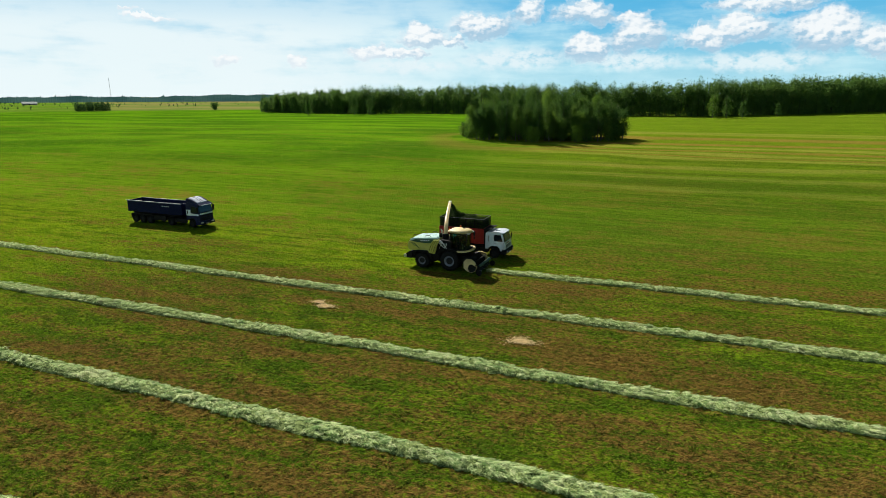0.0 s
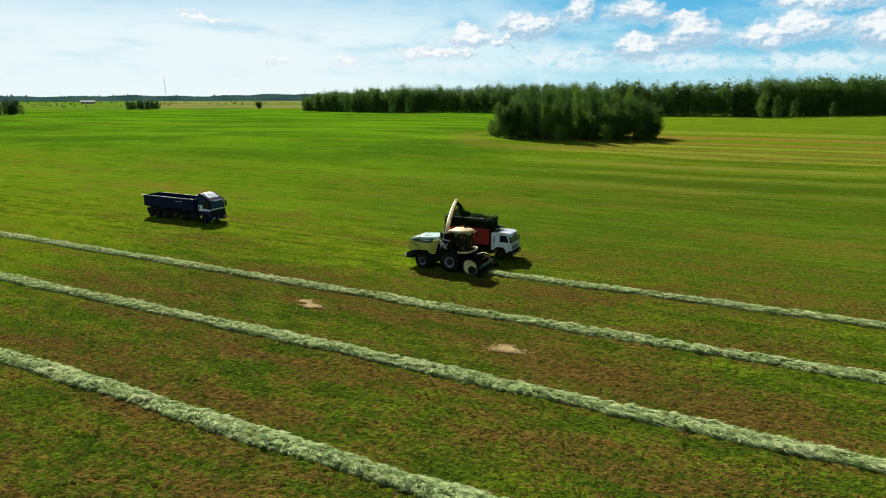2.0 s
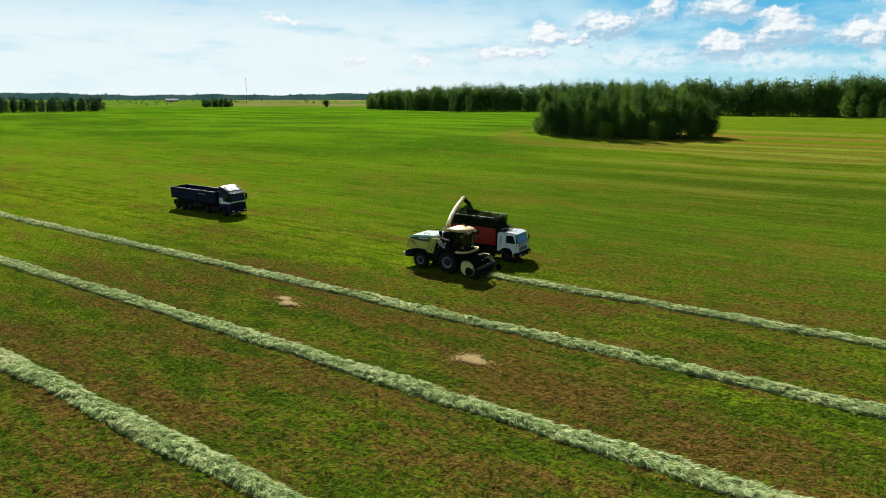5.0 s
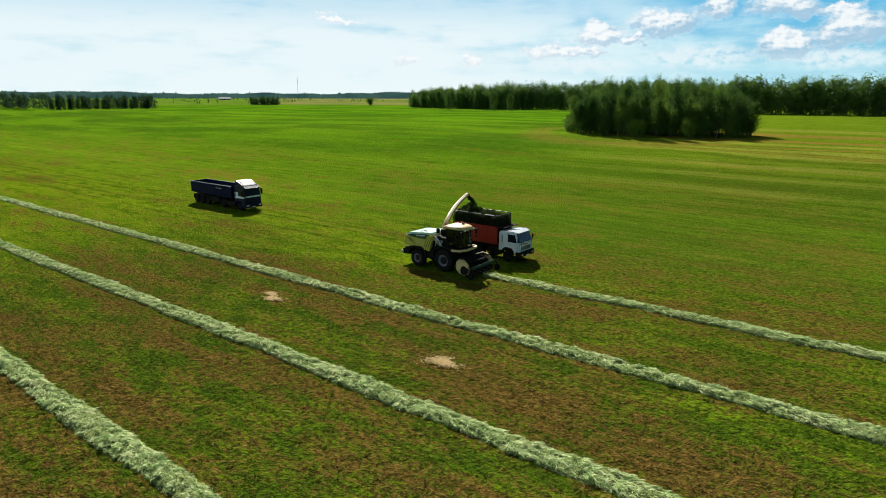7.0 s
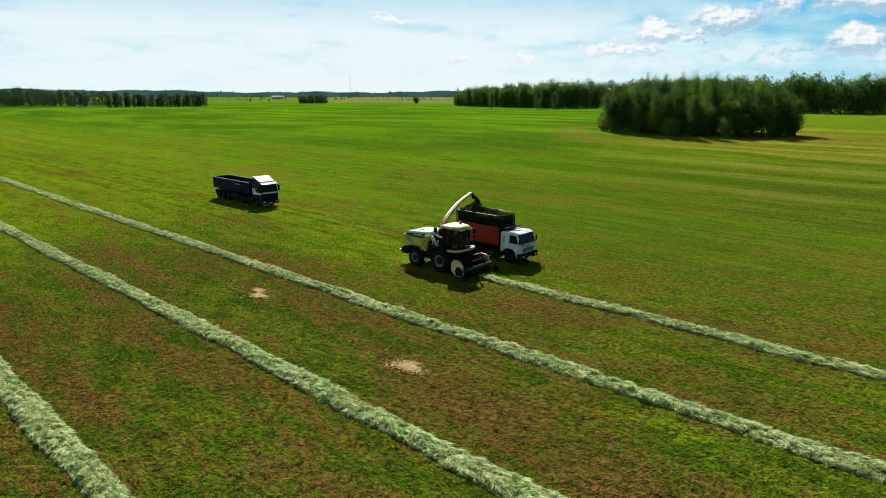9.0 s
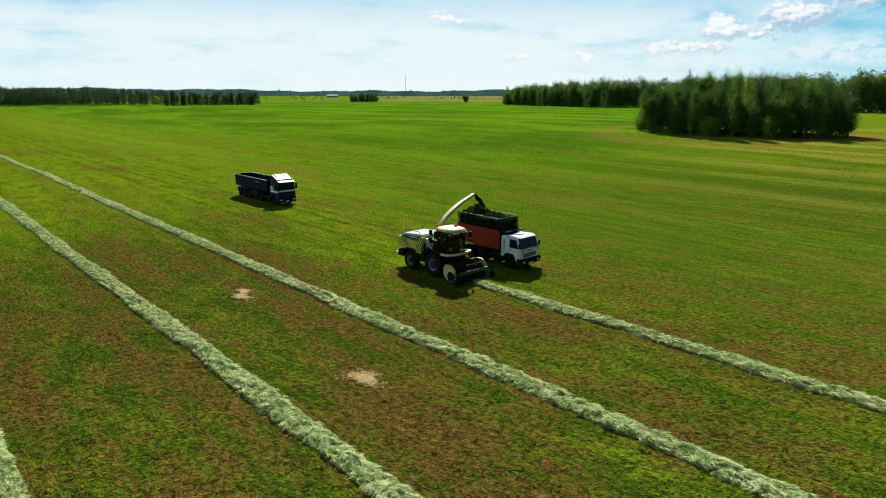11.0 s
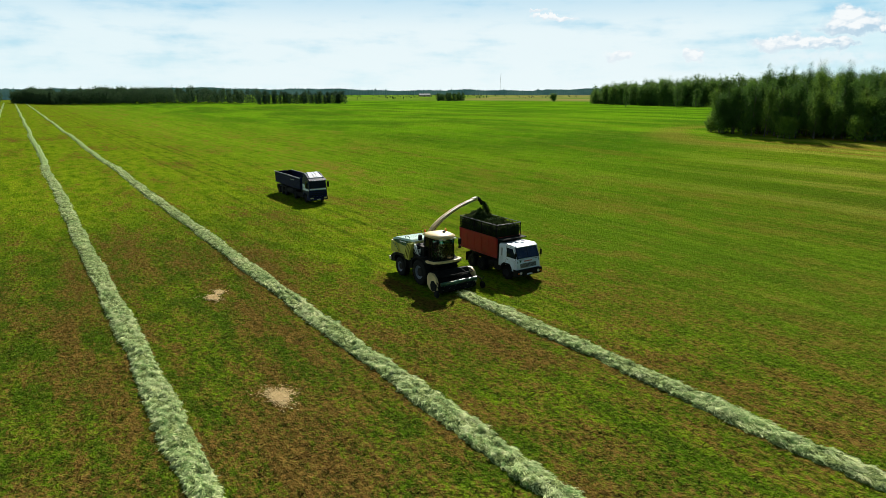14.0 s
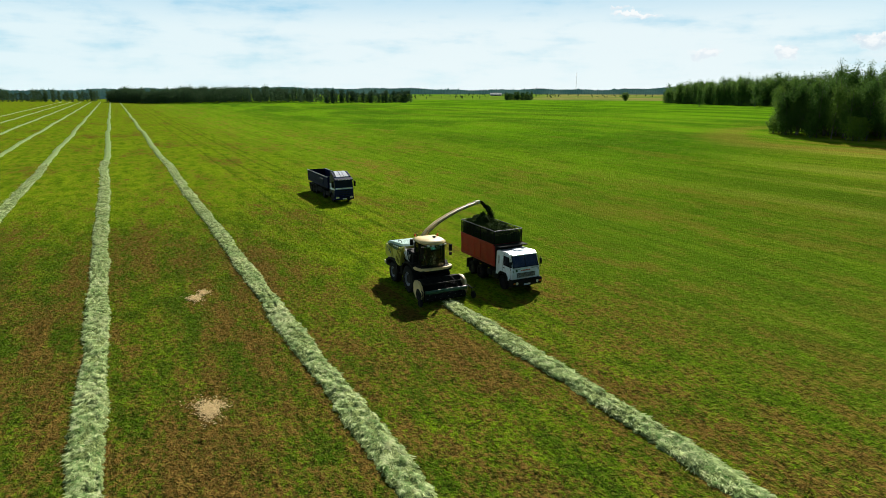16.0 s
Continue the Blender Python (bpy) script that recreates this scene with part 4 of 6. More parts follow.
def build_woods():
    rng = np.random.default_rng(23)
    edge = [(-229, 313, 10.2), (-190, 302, 13.0), (-148, 293, 14.0), (-118, 300, 14.0), (-75, 292, 14.6), (-28, 282, 14.6), (18, 290, 15.4), (56, 334, 16.8), (110, 412, 19.0), (190, 480, 20.5), (330, 560, 22.5)]
    joined_trees("forest", along(edge, 2.35, 3, 3.6, rng), rng, "dense dark green forest along the far edge of the meadow", "forest", None, 1.75)
    # the end of the wood runs away from the field
    joined_trees("forest", along([(-224, 316, 10.5), (-216, 360, 11.5), (-210, 420, 12.0)], 4.2, 3, 4.5, rng), rng, "dark green forest edge running away behind the meadow", "forest")
    west = [(-900, -150, 15.5), (-905, 22, 16.0)]
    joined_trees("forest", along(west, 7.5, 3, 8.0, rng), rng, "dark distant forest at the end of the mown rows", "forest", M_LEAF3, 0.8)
    west = [(-860, 30, 18.5), (-660, 92, 15.0), (-520, 112, 11.6), (-420, 128, 10.2), (-334, 141, 7.8)]
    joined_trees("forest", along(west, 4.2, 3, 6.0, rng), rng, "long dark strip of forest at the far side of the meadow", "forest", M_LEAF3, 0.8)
    row = [(-306, 140, 7.8), (-300, 165, 7.4), (-299, 190, 7.8)]
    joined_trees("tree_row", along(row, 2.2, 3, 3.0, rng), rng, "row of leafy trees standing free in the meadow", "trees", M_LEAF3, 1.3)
    joined_trees("tree_row", along([(-353, 287, 6.6), (-343, 304, 6.4)], 1.6, 3, 2.4, rng), rng, "small dark group of trees far out on the meadow", "trees")
    # scrub scattered over the plain behind the meadow
    scrub = [(-rng.uniform(430, 900), rng.uniform(250, 640), rng.uniform(1.2, 3.0)) for _ in range(260)]
    joined_trees("scrub", scrub, rng, "low scattered bushes on the plain behind the meadow", "bushes", M_LEAF3, 0.35)
    # young trees in front of the eastern wood
    for x, y, h in ((22, 274, 9.6), (27, 276, 9.0), (33, 281, 7.6), (47, 300, 6.2), (-163, 267, 8.6), (-179, 297, 3.4), (-142, 276, 9.4), (-136, 281, 9.0)):
        t = make_tree(rng, h, h * 0.30, h * 0.08, 1800, h * 0.018, 22, M_LEAF, 0.014 * h, "tree", "leafy tree standing free before the forest edge", "tree", "trees before the forest")
        t.matrix_basis = pose(x, y, rise_at(x, y))
    lone = make_tree(rng, 5.4, 3.5, 0.6, 2600, 0.20, 26, M_LEAF2, 0.14, "tree", "lone round tree far out on the meadow", "tree", "trees on the meadow")
    lone.matrix_basis = pose(-289, 341, rise_at(-289, 341))


build_woods()


# ---- the distance ----
def build_distance():
    rng = np.random.default_rng(31)
    # wooded ridge, some kilometres off, with an uneven top
    n = 3600
    a = np.linspace(radians(60), radians(215), n)
    r = 1150.0
    top = 16.5 + 1.6 * np.sin(a * 9 + 1) + 1.0 * np.sin(a * 31) + 0.7 * np.sin(a * 97) + rng.normal(0, 0.5, n) + rng.uniform(0, 1, n) ** 6 * 2.5
    foot = np.stack([r * np.cos(a), r * np.sin(a), np.full(n, -5.0)], 1)
    crest = np.stack([(r + 8) * np.cos(a), (r + 8) * np.sin(a), top], 1)
    back = np.stack([(r + 90) * np.cos(a), (r + 90) * np.sin(a), np.full(n, -5.0)], 1)
    k = np.arange(n - 1)
    faces = np.concatenate([np.stack([k, k + 1, k + n + 1, k + n], 1), np.stack([k + n, k + n + 1, k + 2 * n + 1, k + 2 * n], 1)])
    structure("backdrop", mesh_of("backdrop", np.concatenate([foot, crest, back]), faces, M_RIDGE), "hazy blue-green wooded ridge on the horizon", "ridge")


build_distance()


def build_mast():
    root = thing("mast", pose(-1310, 1120, 7.0), "thin lattice radio mast far off on the horizon", "mast")
    for s in ((-1.2, -0.7), (1.2, -0.7), (0, 1.4)):
        part("leg", rod([(s[0], s[1], 0), (s[0] * 0.2, s[1] * 0.2, 52)], 0.13, 6), M_METAL, root)
    for k in range(12):
        z, f = 4 + 4 * k, 1 - 0.8 * (4 + 4 * k) / 52
        part("brace", rod([(-1.2 * f, -0.7 * f, z), (1.2 * f, -0.7 * f, z + 2), (0, 1.4 * f, z), (-1.2 * f, -0.7 * f, z)], 0.06, 5), M_METAL, root)


build_mast()


def build_shed(x, y, length, depth, eaves, turn, label, wall, top):
    """A far farm building: walls, pitched roof with an overhang, a door and windows."""
    root = thing("farm_building", pose(x, y, rise_at(x, y), 0, 0, turn), label, "building")
    half = depth / 2
    part("wall", slab([(-half, -0.3), (half, -0.3), (half, eaves), (0, eaves + depth * 0.32), (-half, eaves)], -length / 2, length / 2, 0.0), wall, root)
    for side in (-1, 1):
        bm = bmesh.new()
        a, b = half + 0.4, eaves + depth * 0.32
        low, t, e = eaves - 0.12, 0.14, length / 2 + 0.4
        pts = [(side * a, -e, low), (side * a, e, low), (0, e, b), (0, -e, b)]
        v = [bm.verts.new((px, py, pz + dz)) for dz in (0.04, 0.04 + t) for px, py, pz in pts]
        for q in ((0, 1, 2, 3), (7, 6, 5, 4), (0, 4, 5, 1), (1, 5, 6, 2), (2, 6, 7, 3), (3, 7, 4, 0)):
            bm.faces.new([v[i] for i in q])
        part("roof", bm, top, root)
    part("door", box(half - 0.03, half + 0.05, -0.6, 0.6, 0, 2.0, 0.02), M_BLACK, root)
    for k in (-0.32, 0.32):
        part("window", box(half - 0.03, half + 0.04, k * length - 0.5, k * length + 0.5, 1.0, 1.9, 0.02), M_GLASS, root)


build_shed(-678, 482, 14.0, 6.0, 1.7, -40, "long pale farm building far off on the plain", M_BUILDING, M_ROOF)


# ---- forage harvester ----
def build_harvester():
    root = thing("forage_harvester", pose(-0.86, 55.2, 0), "yellow-green and cream forage harvester with raised curved spout", "harvester")
    for side in (-1, 1):
        wheel(root, 0.0, side * 1.14, 0.97, 0.68, 0.52, M_RIM, 20, side, "front_wheel")
        wheel(root, -2.93, side * 1.12, 0.75, 0.52, 0.40, M_RIM, 18, side, "rear_wheel")
    part("chassis", slab([(-4.3, 0.75), (-4.3, 1.25), (-1.2, 1.5), (1.5, 1.45), (1.7, 1.0), (0.8, 0.7), (-1.5, 0.7)], -0.72, 0.72, 0.05), M_BLACK, root)
    part("axle", drum((0, 0, 0.97), (0, 1, 0), 0.2, 2.0, 16), M_BLACK, root)
    part("axle", drum((-2.93, 0, 0.75), (0, 1, 0), 0.14, 2.0, 16), M_BLACK, root)
    # engine cover: cream lower flanks with a rounded blue-green top
    hood = part("engine_cover", slab([(-4.35, 1.70), (-4.42, 2.25), (-4.28, 2.72), (-3.9, 2.86), (-1.5, 3.08), (-1.25, 2.9), (-1.45, 2.2), (-1.55, 1.72)], -1.28, 1.28, 0.15, 0.16), M_LIME, root, "yellow-green engine cover", True)
    part("cover_top", slab([(-4.30, 2.76), (-3.92, 2.91), (-1.5, 3.13), (-1.34, 3.0), (-1.5, 2.98), (-3.9, 2.74), (-4.22, 2.62)], -1.20, 1.20, 0.05, 0.08), M_TEAL, hood, "blue-green top panel, paled by painted sky sheen", True)
    for side in (-1, 1):
        y = side * 1.262
        part("rear_flank", slab([(-4.40, 1.75), (-4.47, 2.25), (-4.33, 2.64), (-3.62, 2.50), (-2.95, 1.76)], y - 0.045, y + 0.045, 0.02), M_LIME, hood, "yellow-green rear flank")
        y = side * 1.205
        part("stripe", slab([(-4.15, 2.62), (-3.7, 2.80), (-1.72, 2.95), (-2.02, 2.52), (-2.7, 2.50), (-3.55, 2.54)], y - 0.04, y + 0.04, 0.015), M_DKGREEN, hood, "dark green stripe")
        for k in range(5):
            part("lettering", box(-3.12 + 0.20 * k, -2.98 + 0.20 * k, y + side * 0.042, y + side * 0.052, 2.69 + 0.012 * k, 2.79 + 0.012 * k, 0.004), M_WHITE, hood, "pale lettering bar")
        for k in range(4):
            x = -4.15 + 0.10 * k
            part("louvre", rod([(x, side * 1.315, 2.46 - 0.09 * k), (x + 0.42, side * 1.315, 2.42 - 0.09 * k), (x + 0.62, side * 1.31, 2.16 - 0.09 * k)], 0.018, 6), M_DKGREEN, hood)
        # slanting cheek in front of the cover, then the dark machine bay
        part("cheek", slab([(-2.35, 1.62), (-2.05, 2.35), (-1.72, 2.86), (-1.05, 2.98), (-1.35, 2.3), (-1.55, 1.55)], side * 1.33 - 0.09, side * 1.33 + 0.09, 0.05), M_LIME, root, "yellow-green slanting cheek panel", True)
        part("mudguard", slab([(-3.85, 1.25), (-3.78, 1.62), (-3.4, 1.80), (-2.3, 1.80), (-1.95, 1.5), (-1.85, 0.95), (-1.98, 0.95), (-2.15, 1.45), (-2.5, 1.66), (-3.3, 1.66), (-3.65, 1.5), (-3.72, 1.25)], side * 1.15 - 0.3, side * 1.15 + 0.3, 0.03), M_BLACK, root, "black rear mudguard")
        part("mudguard", slab([(-1.15, 1.15), (-1.1, 1.75), (-0.6, 2.12), (0.35, 2.14), (0.95, 1.85), (0.88, 1.78), (0.3, 2.04), (-0.55, 2.02), (-1.0, 1.7), (-1.06, 1.15)], side * 1.12 - 0.3, side * 1.12 + 0.3, 0.02), M_BLACK, root, "black front mudguard")
        # rails along the cover
        for x in (-4.0, -2.75):
            part("guard_rail", rod([(x, side * 0.95, 2.84), (x, side * 0.95, 3.12), (x + 0.08, side * 0.95, 3.2), (x + 0.5, side * 0.95, 3.22), (x + 0.58, side * 0.95, 3.14), (x + 0.58, side * 0.95, 2.9)], 0.022, 8), M_BLACK, root)
        # pipes and hoses in the bay
        for k in range(3):
            part("hose", rod([(-1.3 + 0.22 * k, side * 1.05, 2.95 - 0.1 * k), (-1.0 + 0.24 * k, side * 1.2, 2.6), (-0.75 + 0.2 * k, side * 1.18, 2.25), (-0.5 + 0.15 * k, side * 1.0, 2.05)], 0.035, 8), M_PIPE if k < 2 else M_BLACK, root)
    for side in (-1, 1):
        for k in range(3):
            part("cheek_groove", rod([(-2.18 + 0.22 * k, side * 1.425, 1.66), (-1.92 + 0.22 * k, side * 1.425, 2.36), (-1.62 + 0.20 * k, side * 1.425, 2.84)], 0.022, 6), M_BLACK, root, "dark groove in the cheek panel")
        part("side_skirt", slab([(-2.05, 0.85), (-2.15, 1.60), (-1.25, 1.62), (-1.20, 0.95)], side * 1.18 - 0.05, side * 1.18 + 0.05, 0.03), M_BLACK, root, "black side skirt")
    for k, (x, z) in enumerate(((-1.28, 2.62), (-1.08, 2.44), (-0.92, 2.72), (-0.72, 2.5), (-1.12, 2.86), (-0.58, 2.28))):
        for side in (-1, 1):
            part("bracket", rod([(x, side * 1.04, z), (x + 0.10, side * 1.16, z - 0.03), (x + 0.24, side * 1.17, z - 0.12 - 0.02 * k), (x + 0.3, side * 1.06, z - 0.2)], 0.036, 6), M_PIPE, root, "bright steel pipe bracket")
    for side in (-1, 1):
        for k in range(5):
            x = -1.42 + 0.27 * k
            part("pipe", rod([(x, side * 1.05, 2.0 + 0.05 * k), (x + 0.05, side * 1.13, 2.25), (x + 0.16, side * 1.13, 2.42 + 0.04 * k), (x + 0.2, side * 1.04, 2.62)], 0.022, 6), M_PIPE if k % 2 else M_BLACK, root)
        part("valve_block", box(-1.05, -0.78, side * 1.03 - 0.06, side * 1.03 + 0.06, 2.52, 2.70, 0.02), M_PIPE, root, "bright steel valve block")
        part("filter_can", drum((-0.5, side * 1.06, 2.42), (0.2, 0, 1), 0.09, 0.3, 14, 0.02), M_PIPE, root, "pale filter canister")
    part("machine_bay", box(-1.6, 0.05, -1.02, 1.02, 1.4, 2.85, 0.08), M_BLACK, root, "black machine bay behind the cab")
    part("air_intake", drum((-1.25, -0.55, 3.28), (0, 0, 1), 0.15, 0.42, 20, 0.03), M_BLACK, root)
    part("exhaust", rod([(-1.55, 0.5, 2.9), (-1.55, 0.5, 3.5), (-1.68, 0.5, 3.62)], 0.075, 12), M_METAL, root)
    # stern weight with lamps
    stern = part("rear_bumper", slab([(-4.75, 0.85), (-4.8, 1.25), (-4.3, 1.55), (-4.1, 1.55), (-4.1, 0.85)], -1.15, 1.15, 0.05), M_BLACK, root, "black rear weight")
    for side in (-1, 1):
        part("rear_lamp", box(-4.98, -4.72, side * 1.06 - 0.15, side * 1.06 + 0.15, 0.92, 1.16, 0.03), M_PALE, stern, "pale corner lamp housing")
    # cab
    cab = part("cab_floor", slab([(-0.2, 1.72), (-0.2, 2.06), (1.62, 2.06), (1.80, 1.92), (1.55, 1.70)], -1.1, 1.1, 0.04), M_BLACK, root)
    bm = bmesh.new()
    ring0 = [(-0.05, -0.86), (0.9, -0.9), (1.45, -0.72), (1.62, 0.0), (1.45, 0.72), (0.9, 0.9), (-0.05, 0.86)]
    ring1 = [(-0.12, -0.80), (0.9, -0.84), (1.48, -0.68), (1.66, 0.0), (1.48, 0.68), (0.9, 0.84), (-0.12, 0.80)]
    a = [bm.verts.new((x, y, 2.07)) for x, y in ring0]
    b = [bm.verts.new((x, y, 3.62)) for x, y in ring1]
    for k in range(6):
        bm.faces.new((a[k], a[k + 1], b[k + 1], b[k]))
    bm.faces.new((a[6], a[0], b[0], b[6]))
    pane = part("cab_glass", bm, M_GREENGLASS, root, "green-tinted cab glazing")
    pane.visible_shadow = True
    for k in (0, 1, 5, 6):
        part("pillar", rod([(*ring0[k], 2.06), (*ring1[k], 3.64)], 0.045, 8), M_BLACK, root)
    for k in (2, 4):
        part("pillar", rod([(*ring0[k], 2.06), (*ring1[k], 3.64)], 0.03, 8), M_BLACK, root)
    part("seat", slab([(0.25, 2.05), (0.2, 2.45), (0.02, 3.1), (0.14, 3.12), (0.36, 2.55), (0.75, 2.5), (0.75, 2.38), (0.5, 2.3), (0.5, 2.05)], -0.27, 0.27, 0.04), M_BLACK, root, "black driver's seat, empty")
    part("console", slab([(0.98, 2.05), (1.05, 2.7), (1.28, 2.78), (1.32, 2.66), (1.2, 2.05)], -0.2, 0.2, 0.03), M_BLACK, root)
    part("rear_wall", box(-0.22, -0.08, -0.84, 0.84, 1.95, 2.55, 0.03), M_BLACK, root)
    part("rear_post", box(-0.20, -0.06, -0.84, -0.30, 2.5, 3.6, 0.03), M_BLACK, root)
    part("headlining", box(-0.18, 1.5, -0.78, 0.78, 3.52, 3.59, 0.02), M_BLACK, root)
    for side in (-1, 1):
        part("door_frame", rod([(0.62, side * 0.885, 2.08), (0.58, side * 0.885, 2.75), (0.62, side * 0.84, 3.6)], 0.04, 8), M_BLACK, root)
    part("steering_wheel", rod([(1.0 + 0.17 * math.cos(a) * 0.6, 0.17 * math.sin(a), 2.82 + 0.17 * math.cos(a) * 0.8) for a in (math.tau * k / 14 for k in range(15))], 0.018, 6), M_BLACK, root)
    part("armrest", box(0.2, 0.75, -0.48, -0.34, 2.58, 2.68, 0.03), M_BLACK, root)
    part("screen", box(0.86, 0.92, -0.62, -0.36, 2.62, 2.86, 0.02), M_BLACK, root)
    # roof: domed cream lid with an overhang
    bm = bmesh.new()
    outline = [(-0.42, -0.72), (-0.30, -0.90), (0.7, -0.95), (1.35, -0.84), (1.66, -0.50), (1.74, 0.0), (1.66, 0.50), (1.35, 0.84), (0.7, 0.95), (-0.30, 0.90), (-0.42, 0.72)]
    layers = [(0.88, 3.62), (0.99, 3.71), (1.03, 3.76), (0.98, 3.84), (0.80, 3.93), (0.4, 3.985)]
    rings = [[bm.verts.new((0.82 + (x - 0.82) * s, y * s, z)) for x, y in outline] for s, z in layers]
    for p, q in zip(rings, rings[1:]):
        for k in range(len(outline)):
            j = (k + 1) % len(outline)
            bm.faces.new((p[k], p[j], q[j], q[k]))
    bm.faces.new(rings[0][::-1]), bm.faces.new(rings[-1])
    roof = part("cab_roof", bm, M_CREAM, root, "cream domed cab roof", True)
    for y in (-0.62, -0.3, 0.3, 0.62):
        part("work_lamp", box(1.58, 1.76, y - 0.09, y + 0.09, 3.60, 3.70, 0.02), M_LAMP, roof)
    for p in ((-0.28, -0.72), (0.35, 0.72)):
        part("beacon", drum((p[0], p[1], 4.02), (0, 0, 1), 0.07, 0.18, 14, 0.02), M_ORANGE, roof, "orange warning beacon")
    part("antenna", drum((0.9, 0.2, 4.06), (0, 0, 1), 0.13, 0.1, 16, 0.03), M_BLACK, roof)
    # front sill, rail, mirrors, ladder
    part("front_sill", rod([(0.75, -1.26, 1.94), (1.15, -1.26, 1.96), (1.60, -1.16, 1.99), (1.84, -0.75, 2.01), (1.92, 0, 2.02), (1.84, 0.75, 2.01), (1.60, 1.16, 1.99), (1.15, 1.26, 1.96)], 0, shape=(0.10, 0.085)), M_CREAM, root, "cream curved front sill", True)
    part("handrail", rod([(0.1, -1.05, 2.06), (0.1, -1.05, 2.75), (0.7, -1.06, 2.8), (0.75, -1.06, 2.06)], 0.02, 8), M_BLACK, root)
    for side in (-1, 1):
        arm = part("mirror_arm", rod([(1.35, side * 0.80, 3.66), (1.62, side * 1.02, 3.62), (1.66, side * 1.06, 2.85)], 0.022, 8), M_BLACK, root)
        part("mirror", box(1.60, 1.70, side * 1.08 - 0.11, side * 1.08 + 0.11, 3.12, 3.58, 0.03), M_BLACK, arm, "black mirror")
        part("mirror", box(1.61, 1.69, side * 1.08 - 0.09, side * 1.08 + 0.09, 2.82, 3.02, 0.03), M_BLACK, arm, "black mirror")
    ladder = part("ladder", rod([(0.05, 1.42, 1.75), (0.0, 1.62, 0.55)], 0.025, 8), M_BLACK, root)
    part("ladder_rail", rod([(0.5, 1.42, 1.75), (0.45, 1.62, 0.55)], 0.025, 8), M_BLACK, ladder)
    for k in range(4):
        part("step", box(-0.02, 0.52, 1.44 + 0.045 * k, 1.58 + 0.045 * k, 1.5 - 0.28 * k, 1.54 - 0.28 * k, 0.01), M_BLACK, ladder)
    # spout: turret, long bent chute towards the lorry, flap at the end
    part("spout_turret", drum((-0.95, 0, 3.1), (0, 0, 1), 0.34, 0.5, 24, 0.04), M_BLACK, root)
    path = [(-0.95, 0.0, 3.15), (-1.01, 0.22, 3.60), (-1.16, 0.68, 4.02), (-1.42, 1.47, 4.43), (-1.75, 2.5, 4.80), (-2.10, 3.6, 5.10), (-2.45, 4.7, 5.30), (-2.80, 5.75, 5.44)]
    widths = [(0.21, 0.20), (0.20, 0.18), (0.19, 0.155), (0.185, 0.14), (0.175, 0.125), (0.165, 0.115), (0.16, 0.11), (0.15, 0.105)]
    part("spout", rod(path, 0, shape=widths), M_CREAM, root, "cream curved discharge spout", True)
    part("spout_rib", rod([(p[0], p[1], p[2] + w[1] + 0.02) for p, w in zip(path[1:], widths[1:])], 0.03, 6), M_CREAM, root)
    for side in (-1, 1):
        part("spout_seam", rod([(p[0] + side * w[0] * 0.97, p[1] + side * w[0] * 0.30, p[2] - w[1] * 0.35) for p, w in zip(path[1:], widths[1:])], 0.018, 5), M_BLACK, root)
    part("spout_ram", rod([(-1.9, 2.9, 5.00), (-2.35, 4.35, 5.35), (-2.72, 5.5, 5.57)], 0.022, 8), M_CREAM, root)
    part("spout_collar", rod([(-2.72, 5.5, 5.42), (-2.88, 5.98, 5.45)], 0, shape=(0.15, 0.14)), M_PALE, root, "pale collar")
    part("spout_flap", rod([(-2.86, 5.95, 5.48), (-2.98, 6.32, 5.36), (-3.06, 6.58, 5.10), (-3.10, 6.70, 4.86)], 0, shape=[(0.14, 0.12), (0.14, 0.10), (0.13, 0.08), (0.12, 0.06)]), M_BLACK, root, "black deflector flap")
    # pick-up header
    head = part("header_frame", slab([(1.5, 0.55), (1.5, 1.35), (2.05, 1.45), (2.3, 1.15), (2.2, 0.45)], -1.55, 1.55, 0.05), M_BLACK, root, "black pick-up header frame")
    part("feed_housing", slab([(0.9, 0.75), (0.9, 1.5), (1.6, 1.4), (1.6, 0.5)], -0.45, 0.45, 0.04), M_BLACK, root)
    part("auger", drum((2.42, 0, 0.72), (0, 1, 0), 0.28, 3.0, 24), M_BLACK, head)
    for k in range(26):
        y = -1.45 + 2.9 * k / 25
        bm = bmesh.new()
        m = Matrix.Translation((2.42, y, 0.72)) @ Matrix.Rotation(radians(90), 4, "X") @ Matrix.Rotation(radians(18 if y < 0 else -18), 4, "Y")
        bmesh.ops.create_cone(bm, cap_ends=True, segments=20, radius1=0.38, radius2=0.38, depth=0.02, matrix=m)
        part("flight", bm, M_BLACK, head)
    part("pickup_reel", drum((2.92, 0, 0.36), (0, 1, 0), 0.24, 3.0, 20), M_BLACK, head)
    for k in range(40):
        y = -1.45 + 2.9 * k / 39
        a = k * 2.4
        part("tine", rod([(2.92 + 0.22 * math.cos(a), y, 0.36 + 0.22 * math.sin(a)), (2.92 + 0.40 * math.cos(a + 0.25), y, 0.36 + 0.33 * math.sin(a + 0.25))], 0.012, 5), M_METAL, head)
    part("crop_roller", drum((3.12, 0, 0.82), (0, 1, 0), 0.13, 3.15, 20, 0.02), M_DKGREEN, head, "dark green crop press roller")
    part("guard_tube", rod([(2.1, -1.5, 1.42), (2.75, -1.5, 1.32), (2.85, -1.3, 1.30), (2.85, 1.3, 1.30), (2.75, 1.5, 1.32), (2.1, 1.5, 1.42)], 0.045, 10), M_BLACK, head)
    for y in (-0.9, 0.0, 0.9):
        part("press_arm", rod([(2.15, y, 1.40), (2.8, y, 1.25), (3.12, y, 0.92)], 0.03, 8), M_BLACK, head)
